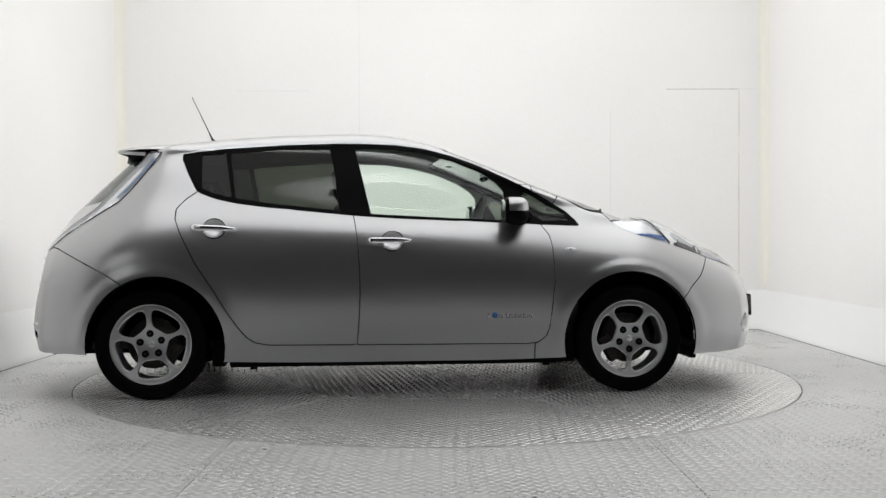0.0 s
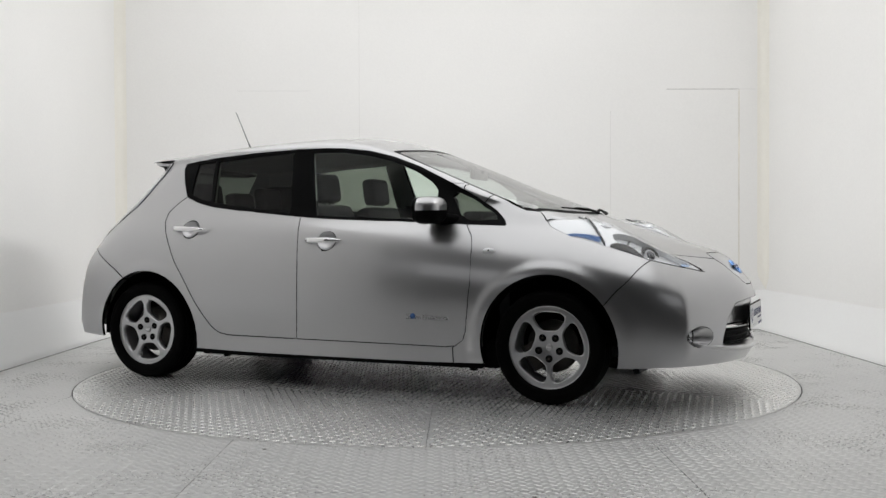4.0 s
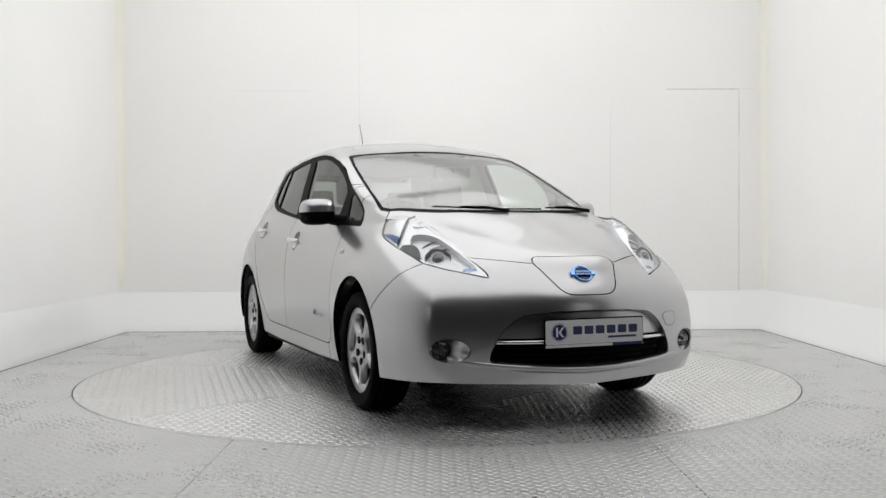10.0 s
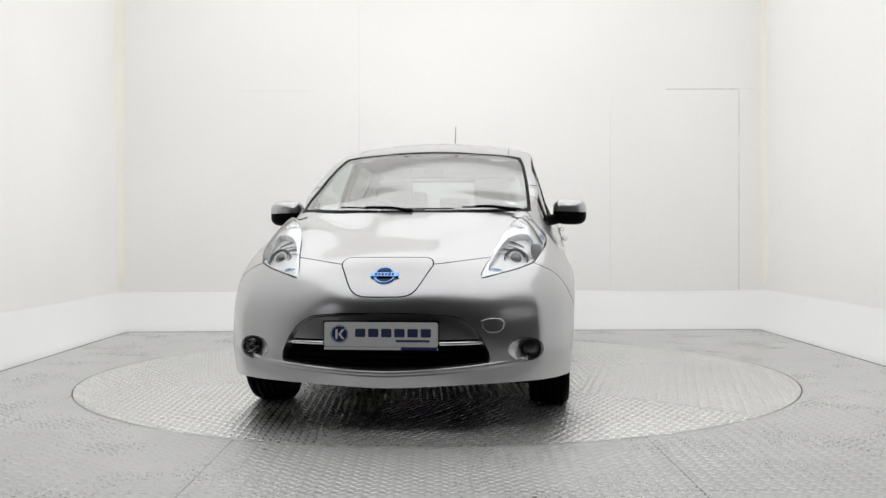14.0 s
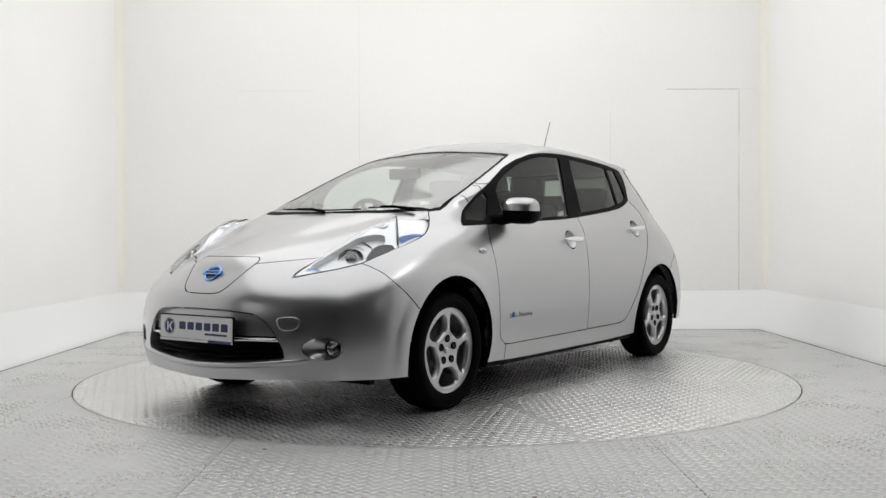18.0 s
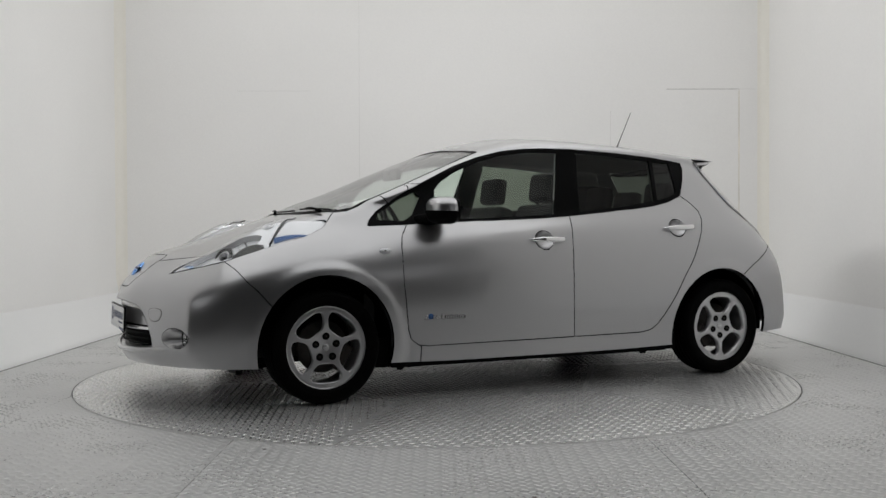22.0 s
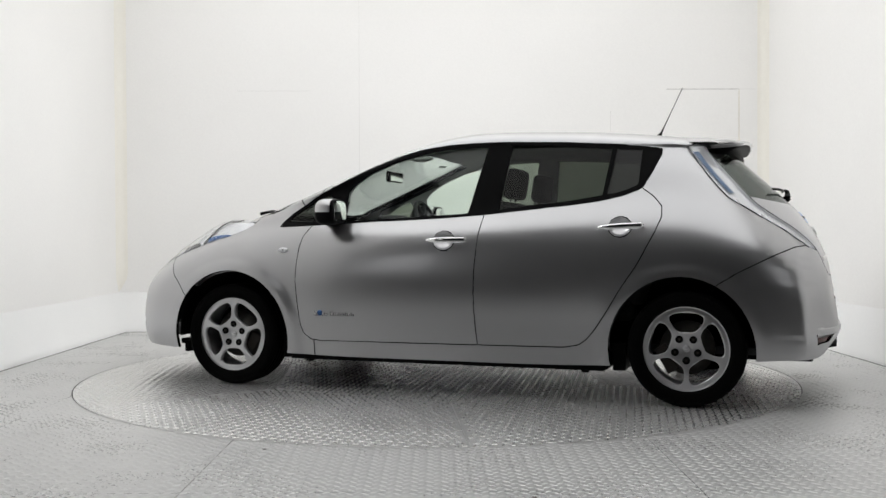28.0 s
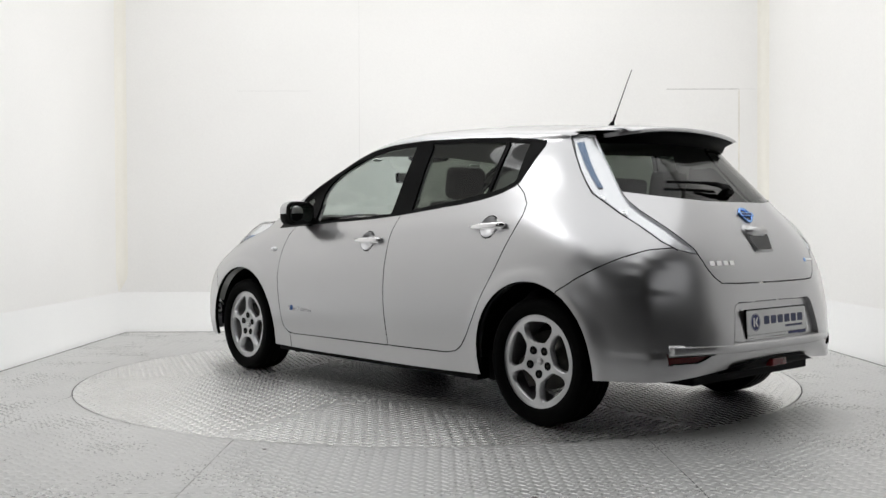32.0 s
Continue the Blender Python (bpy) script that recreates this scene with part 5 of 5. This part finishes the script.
# ---------------------------------------------------------------- tail
def tail():
    hang("plate_recess", panel_mesh("plate_recess", panel(PIECES["dip"], 0, -.022, -.022, both=True), PAINT), rear_bumper)
    for s in (1, -1):
        hang("rear_reflector", panel_mesh("rear_reflector", panel(PIECES["reflector"], .001, .004, -.010, side=s), RED), rear_bumper, "dark red reflector")
    # ledge above the lower bumper
    rings = []
    for k in range(-22, 23):
        y = .70 * k / 22
        z = .398
        p, n = skin("rear", abs(y), z)
        n = flip_y(n, 1 if y >= 0 else -1)
        q = Vector((p.x, y, z))
        f = 1 - abs(k / 22) ** 4
        rings.append([q + n * (a * f) + Vector((0, 0, b)) for a, b in ((-.004, .022), (.002, .006), (.004, -.002), (.002, -.020), (-.006, -.030))])
    part("bumper_ledge", tube(bmesh.new(), rings), PAINT, rear_bumper)
    # black lower diffuser with a red fog lamp
    rings = []
    for k in range(-14, 15):
        y = .33 * k / 14
        p, n = skin("rear", abs(y), .335)
        rings.append([Vector((p.x + dx, y, z)) for dx, z in ((-.004, .340 - .05 * abs(k / 14) ** 2), (.03, .282), (.10, .262), (.12, .33))])
    part("diffuser", tube(bmesh.new(), rings), BLACK, rear_bumper, "black lower diffuser")
    part("rear_fog_light", box(bmesh.new(), -2.118, -2.06, -.062, .062, .285, .322, .008), RED, rear_bumper, "red rear fog light")
    # boot handle recess and lever
    p, n = skin("rear", 0.0, .885)
    m = frame_on(Vector((p.x, 0, p.z)), Vector((n.x, 0, n.z)))
    hold = hang("boot_handle", None, tailgate, "chrome-edged boot release")
    hold.matrix_basis = m
    shape = rounded([(-.118, .070), (-.02, .074), (.02, .074), (.118, .070), (.085, -.066), (.07, -.076), (-.07, -.076), (-.085, -.066)], 2)
    part("surround", slab(bmesh.new(), shape, .006, .002), PAINT, hold)
    # flat raised black plate paints the shade of the handle's recess
    part("cavity_shade", slab(bmesh.new(), [(x * .80, y * .70 - .012) for x, y in shape], .0068), GLOSSBLACK, hold, smooth=False)
    part("cover", slab(bmesh.new(), rounded([(-.100, .062), (.100, .062), (.088, .008), (-.088, .008)], 1), .016, .004), PAINT, hold)
    # plain bars where the badges sit
    for k in range(4):
        y = .430 - .042 * k
        p, n = skin("rear", y, .772)
        placed("badge_bar", bm_mesh("badge_bar", slab(bmesh.new(), round_rect(.030, .022, .004, 2), .003), CHROME, False), frame_on(p, n), tailgate, "small chrome badge bar")
    p, n = skin("rear", .36, .775)
    placed("blue_badge", bm_mesh("blue_badge", slab(bmesh.new(), ring(0, 0, .011, .011), .003), BLUECHROME, False), frame_on(flip_y(p, -1), flip_y(n, -1)), tailgate, "small round blue badge")
    placed("badge_bar", bm_mesh("badge_bar", slab(bmesh.new(), round_rect(.085, .012, .003, 2), .002), CHROME, False), frame_on(flip_y(p, -1), flip_y(n, -1)) @ pose(.056, 0, 0), tailgate, "small chrome badge bar")
    # roof spoiler over the rear window
    rings = []
    for k in range(-24, 25):
        y = .555 * k / 24
        q = abs(k / 24)
        x0 = -1.285 - .055 * q ** 2.2
        p, n = skin("top", x0, min(abs(y), .575))
        z0 = p.z
        x1 = -1.655 + .050 * q ** 2 + .16 * max(0, q - .80) ** 1.3 / .13
        z1 = 1.432 - .040 * q ** 2
        rings.append([Vector(v) for v in ((x0 + .012, y, z0 - .012), (x0, y, z0 + .003), (x0 - .12, y, z0 + .003 - .30 * (z0 - z1) + .004), (x0 - .24, y, z0 - .66 * (z0 - z1) + .005), (x1 + .01, y, z1 + .003),
                                          (x1, y, z1 - .004), (x1 + .012, y, z1 - .016))])
        for v, back in zip(rings[-1], (0, 0, .35, .7, 1, 1, 1)):
            v.y *= 1 - .15 * back * q ** 3
    bm = bmesh.new()
    rows = [[bm.verts.new(v) for v in r] for r in rings]
    for p, q in zip(rows, rows[1:]):
        for i in range(6):
            bm.faces.new((p[i], p[i + 1], q[i + 1], q[i]))
    bmesh.ops.recalc_face_normals(bm, faces=bm.faces)
    spoiler = part("roof_spoiler", bm, PAINT, tailgate, "silver roof spoiler over the rear window")
    bm = bmesh.new()
    rows = []
    for r in rings:
        y = r[0].y
        a, b = r[6], r[0]
        p, n = skin("rear", min(abs(y), .50), 1.335)
        rows.append([bm.verts.new(v) for v in (a, a + Vector((.05, 0, -.018)), Vector((p.x - .012, min(max(y * .97, -.47), .47), 1.345)), Vector((p.x + .06, min(max(y * .93, -.45), .45), 1.36)))])
    for p, q in zip(rows, rows[1:]):
        for i in range(3):
            bm.faces.new((p[i], p[i + 1], q[i + 1], q[i]))
    part("spoiler_underside", bm, BLACK, tailgate, "black spoiler underside")
    # rear wiper
    bm = bmesh.new()
    path, q = [], []
    for k in range(12):
        y = .40 - .36 * k / 11
        z = 1.135 - .004 * k / 11
        p, n = skin("rear", y, z)
        path.append(p + n * .022)
    part("rear_wiper_blade", rod(bm, path, .007, 6), BLACK, tailgate, "black rear wiper blade")
    p0, n0 = skin("rear", .02, 1.108)
    p1, n1 = skin("rear", .22, 1.126)
    part("rear_wiper_arm", rod(bmesh.new(), [p0 + n0 * .030, p0.lerp(p1, .5) + n0 * .038, p1 + n1 * .032], [.016, .012, .007], 8), BLACK, tailgate)
    p, n = skin("rear", .02, 1.100)
    placed("rear_wiper_cap", bm_mesh("rear_wiper_cap", slab(bmesh.new(), round_rect(.070, .040, .014), .036, .010), BLACK), frame_on(p, n), tailgate)


tail()

# ---------------------------------------------------------------- sides
def door_furniture():
    for doors, x0, x1, z, cx in ((front_doors, -.152, .098, .876, -.012), (rear_doors, -1.133, -.880, .948, -1.005)):
        for s, door in zip((1, -1), doors):
            p, n = skin("side", cx, z - .003)
            bowl = placed("handle_cup", bm_mesh("handle_cup", lathe(bmesh.new(), [(.0, -.026), (.030, -.024), (.050, -.014), (.0605, .0005)], 32, "z"), PAINT), frame_on(flip_y(p, s), flip_y(n, s)) @ Matrix.Diagonal((1.02, .92, 1, 1)), door)
            rings = []
            for k in range(17):
                u = k / 16
                x = x0 + (x1 - x0) * u
                zz = z + (.004 - .010 * u if doors is rear_doors else 0)
                q, m = skin("side", x, zz)
                lift = .012 + .026 * math.sin(math.pi * min(max(u, .02), .98)) ** .6
                h = .0165 * (1 - max(0, (u - .55) / .45) ** 2 * .72) * (1 if k not in (0, 16) else .55)
                t = .010 * (1 if k not in (0, 16) else .4)
                rings.append([flip_y(v, s) for v in oval(q + Vector((0, lift, 0)), (0, 0, 1), (0, 1, 0), h, t, 14, 2.6)])
            handle = part("door_handle", tube(bmesh.new(), rings), CHROME, door, "chrome door handle")
            part("handle_mount", box(bmesh.new(), x0 + .004, x0 + .030, *sorted(((q.y - .008) * s, (q.y + .024) * s)), z - .012, z + .014, .004), PAINT, door)
            if doors is front_doors and s < 0:
                q, m = skin("side", x0 + .022, z)
                placed("key_lock", bm_mesh("key_lock", lathe(bmesh.new(), [(0, .0), (.007, .0), (.008, -.004)], 14, "z"), GLOSSBLACK), frame_on(flip_y(q + Vector((0, .034, 0)), s), Vector((0, s, 0))), door)
    for s, wing_, door in zip((1, -1), wings, front_doors):
        p, n = skin("side", 1.007, .817)
        m = frame_on(flip_y(p, s), flip_y(n, s))
        side_lamp = hang("side_indicator", None, wing_, "small oval side indicator")
        side_lamp.matrix_basis = m
        part("lens", slab(bmesh.new(), ring(0, 0, .034, .0155), .008, .003), WHITEPL, side_lamp)
        part("bulb", slab(bmesh.new(), ring(0, 0, .006, .005), .0092, .001), SMOKED, side_lamp)
        # lettering low on the door, with a blue disc in its first word
        x = .785 if s > 0 else .522
        p, n = skin("side", x, .447)
        me = lettering("Zero Emission", .034, .258)
        me.materials.append(CHROME)
        # bolder black copy, set slightly low, paints the dark shadow round the letters
        shade = lettering("Zero Emission", .034, .258, 0.0008, 0.05)
        shade.materials.append(GLOSSBLACK)
        placed("lettering_shadow", shade, frame_on(flip_y(p + n * .0005, s), flip_y(n, s)) @ pose(.0006, -.0118, 0), door)
        placed("door_lettering", me, frame_on(flip_y(p + n * .0015, s), flip_y(n, s)) @ pose(0, -.011, 0), door, "chrome door lettering")
        p, n = skin("side", .748 if s > 0 else .563, .450)
        placed("blue_badge", bm_mesh("blue_badge", slab(bmesh.new(), ring(0, 0, .0165, .0165), .004, .001), BLUE), frame_on(flip_y(p, s), flip_y(n, s)), door, "round blue badge")
        # mirror
        mirror = hang("door_mirror", None, door, "door mirror with silver cap and black base")
        mirror.matrix_basis = pose(.675, .880 * s, 1.043)
        nu, nv = 36, 20
        pts = []
        for j in range(nv + 1):
            lat = math.pi * (j / nv - .5)
            row = []
            for i in range(nu):
                lon = 2 * math.pi * i / nu
                c, d, e = math.cos(lat), math.cos(lon), math.sin(lon)
                f = lambda v, q: math.copysign(abs(v) ** q, v)
                x = f(c, .62) * f(d, .75) * (.090 if d > 0 else .058)
                y = f(c, .62) * f(e, .62) * .100
                z = f(math.sin(lat), .62) * .077
                out = (y * s + .1) / .2
                row.append((x - .020 * out, y, z + .006 * (1 - out) - .004))
            pts.append(row)
        cap, base = bmesh.new(), bmesh.new()
        for bm, lo, hi in ((cap, 10, nv), (base, 0, 10)):
            rows = [[bm.verts.new(v) for v in pts[j]] for j in range(lo, hi + 1)]
            for a, b in zip(rows, rows[1:]):
                for i in range(nu):
                    bm.faces.new((a[i], a[(i + 1) % nu], b[(i + 1) % nu], b[i]))
            bmesh.ops.remove_doubles(bm, verts=bm.verts, dist=1e-5)
            bmesh.ops.recalc_face_normals(bm, faces=bm.faces)
        part("cap", cap, PAINT, mirror, "silver mirror cap")
        part("base", base, BLACK, mirror)
        part("mirror_bezel", tube(bmesh.new(), [oval((-.064, 0, .001), (0, 1, 0), (0, 0, 1), .094, .068, 24, 3.4), oval((-.044, 0, .001), (0, 1, 0), (0, 0, 1), .097, .072, 24, 3.4)]), BLACK, mirror, smooth=False)
        part("mirror_glass", tube(bmesh.new(), [oval((-.0665, 0, .001), (0, 1, 0), (0, 0, 1), .085, .060, 24, 3.2), oval((-.062, 0, .001), (0, 1, 0), (0, 0, 1), .085, .060, 24, 3.2)]), MIRRORM, mirror, "mirror glass", False)
        rings = [oval((.005, -.055 * s, -.040), (1, 0, 0), (0, 0, 1), .050, .030, 18, 2.6), oval((.020, -.090 * s, -.046), (1, 0, 0), (0, 0, 1), .055, .032, 18, 2.6), oval((.040, -.125 * s, -.050), (1, 0, 0), (0, 0, 1), .068, .034, 18, 2.6), oval((.055, -.160 * s, -.056), (1, 0, 0), (0, 0, 1), .085, .036, 18, 2.6)]
        part("arm", tube(bmesh.new(), rings), BLACK, mirror)


door_furniture()


def roof_things():
    p, n = skin("top", -1.115, 0.004)
    base = Vector((-1.115, 0, p.z))
    ant = hang("aerial", None, roof, "thin black roof aerial")
    part("foot", rod(bmesh.new(), [base - Vector((0, 0, .003)), base + Vector((-.004, 0, .010)), base + Vector((-.012, 0, .024)), base + Vector((-.030, 0, .062))], [.021, .014, .0065, .0040], 12), BLACK, ant)
    part("whip", rod(bmesh.new(), [base + Vector((-.029, 0, .060)), Vector((-1.252, 0, 1.785))], [.0030, .0020], 8), BLACK, ant)
    # wipers along the foot of the windscreen
    for y0, y1 in ((.24, -.40), (.60, .28)):
        path, arm = [], []
        for k in range(14):
            y = y0 + (y1 - y0) * k / 13
            q = abs(y)
            x = 1.362 - .30 * q ** 2 - .03 * q - .015 * k / 13
            p, n = skin("top", x, q)
            path.append(flip_y(p + n * .009, 1 if y >= 0 else -1))
        part("wiper_blade", rod(bmesh.new(), path, .0048, 6), BLACK, car, "black wiper blade")
        a = path[5] + Vector((.034, .02, -.012)) if y0 < .3 else path[3] + Vector((.034, .05, -.012))
        part("wiper_arm", rod(bmesh.new(), [a, path[7] + Vector((.008, 0, .006)), path[10] + Vector((0, 0, .006))], [.011, .007, .0045], 8), BLACK, car, "black wiper arm")
    # paper stickers at the top of the windscreen
    for y, w in ((-.415, .075), (.43, .10)):
        p, n = skin("top", .425, abs(y))
        placed("windscreen_sticker", bm_mesh("windscreen_sticker", slab(bmesh.new(), round_rect(w, .028, .003, 2), .0008), STICKER, False), frame_on(flip_y(p - n * .006, 1 if y > 0 else -1), flip_y(n, 1 if y > 0 else -1)), windscreen, "pale paper sticker")
    p, n = skin("top", 1.155, .545)
    placed("windscreen_sticker", bm_mesh("windscreen_sticker", slab(bmesh.new(), round_rect(.05, .045, .003, 2), .0008), STICKER, False), frame_on(p - n * .006, n), windscreen, "small paper sticker")
    # dark shade band behind the interior mirror
    p, n = skin("top", .43, .003)
    placed("shade_band", bm_mesh("shade_band", slab(bmesh.new(), rounded([(-.21, .045), (.21, .045), (.13, -.05), (-.13, -.05)], 2), .001), GLOSSBLACK, False), frame_on(Vector((p.x, 0, p.z)) - n * .008, Vector((n.x, 0, n.z))), windscreen, "dark sensor patch")


roof_things()

# ---------------------------------------------------------------- cabin
def cushion(bm, x0, x1, y0, y1, z0, z1, r):
    box(bm, x0, x1, y0, y1, z0, z1)
    es = list(bm.edges)[-12:]
    bmesh.ops.bevel(bm, geom=es, offset=r, segments=4, affect="EDGES", profile=.6)
    return bm


def front_seat(y):
    seat = hang("front_seat", None, car, "dark cloth front seat with headrest")
    seat.matrix_basis = pose(0, y, 0)
    part("cushion", cushion(bmesh.new(), -.16, .36, -.25, .25, .42, .60, .06), CLOTH, seat)
    back = part("backrest", cushion(bmesh.new(), -.065, .065, -.235, .235, 0, .62, .055), CLOTH, seat)
    back.matrix_basis = pose(-.12, 0, .50, 0, -17, 0)
    head = part("headrest", cushion(bmesh.new(), -.05, .05, -.125, .125, 0, .185, .045), CLOTH, seat)
    head.matrix_basis = pose(-.295, 0, 1.115, 0, -8, 0)
    for q in (-.06, .06):
        part("headrest_post", rod(bmesh.new(), [(-.275, q, 1.05), (-.295, q, 1.14)], .006), CHROME, seat)


def cabin():
    front_seat(.345)
    front_seat(-.345)
    bench = hang("rear_bench", None, car, "dark cloth rear bench with three headrests")
    part("cushion", cushion(bmesh.new(), -1.05, -.55, -.62, .62, .42, .60, .06), CLOTH, bench)
    b = part("backrest", cushion(bmesh.new(), -.06, .06, -.62, .62, 0, .52, .05), CLOTH, bench)
    b.matrix_basis = pose(-1.03, 0, .52, 0, -20, 0)
    for q, h in ((-.36, .17), (0, .12), (.36, .17)):
        o = part("headrest", cushion(bmesh.new(), -.045, .045, -.13, .13, 0, h, .04), CLOTH, bench)
        o.matrix_basis = pose(-1.215, q, 1.085, 0, -8, 0)
        for w in (-.05, .05):
            part("headrest_post", rod(bmesh.new(), [(-1.20, q + w, .96), (-1.215, q + w, 1.12)], .006), CHROME, bench)
    dash = hang("dashboard", None, car, "dark grey dashboard")
    rings = []
    for k in range(-16, 17):
        y = .66 * k / 16
        lift = .035 * math.exp(-((y + .345) / .16) ** 2)
        rings.append([Vector((x, y, z + (lift if z > .8 else 0))) for x, z in ((1.10, .60), (1.12, .90), (1.05, .965), (.92, .985), (.78, .975), (.70, .955), (.66, .90), (.70, .78), (.74, .60))])
    part("top", tube(bmesh.new(), rings), TRIM, dash)
    part("screen", box(bmesh.new(), .655, .67, -.10, .10, .82, .93, .005), GLOSSBLACK, dash, smooth=False)
    part("binnacle", cushion(bmesh.new(), .70, .84, -.48, -.22, .97, 1.045, .03), TRIM, dash)
    part("console", cushion(bmesh.new(), -.2, .75, -.10, .10, .31, .62, .04), TRIM, dash)
    wheel_ = hang("steering_wheel", None, car, "black steering wheel")
    wheel_.matrix_basis = pose(.50, -.345, .965, 0, -66, 0)
    path = [(.182 * math.cos(2 * math.pi * k / 36), .182 * math.sin(2 * math.pi * k / 36), 0) for k in range(37)]
    part("rim", rod(bmesh.new(), path, .016, 10), TRIM, wheel_)
    part("hub", lathe(bmesh.new(), [(0, .02), (.05, .018), (.07, 0), (.05, -.05), (0, -.05)], 24, "z"), TRIM, wheel_)
    for a in (0, 180, 250, 290):
        c, d = math.cos(radians(a + 90)), math.sin(radians(a + 90))
        part("spoke", rod(bmesh.new(), [(.05 * c, .05 * d, -.005), (.178 * c, .178 * d, 0)], .014, 8), TRIM, wheel_)
    part("column", rod(bmesh.new(), [(.56, -.345, .93), (.80, -.345, .84)], .04, 12), TRIM, car)
    glass = hang("interior_mirror", None, car, "black interior mirror behind the windscreen")
    part("housing", cushion(bmesh.new(), .605, .635, -.12, .12, 1.255, 1.325, .014), BLACK, glass)
    part("mirror_face", box(bmesh.new(), .602, .6045, -.108, .108, 1.263, 1.317), MIRRORM, glass, smooth=False)
    part("stalk", rod(bmesh.new(), [(.635, 0, 1.30), (.655, 0, 1.305)], .010), BLACK, glass)
    part("parcel_shelf", box(bmesh.new(), -1.72, -1.20, -.56, .56, 1.00, 1.02, .006), TRIM, car, "dark parcel shelf", False)


cabin()


# ---------------------------------------------------------------- what moves
def motions():
    deck, ride = [], []
    for t in range(33):
        a = TURN(t)
        deck.append((float(t), pose(0, 0, 0, 0, 0, a)))
        ride.append((float(t), pose(0, 0, 0, 0, 0, a) @ pose(-0.311, -0.026, 0.002)))
    walk(turntable, deck)
    walk(car, ride)


def TURN(t):
    """The turntable's angle in degrees: it turns clockwise at 7.2 degrees a second, a little faster towards the end."""
    return float(np.interp(t, (0, 6, 9, 13, 18, 19, 23, 28, 32), (4.75, -38.89, -60.55, -89.41, -125.57, -132.77, -162.17, -199.43, -229.07)))


motions()
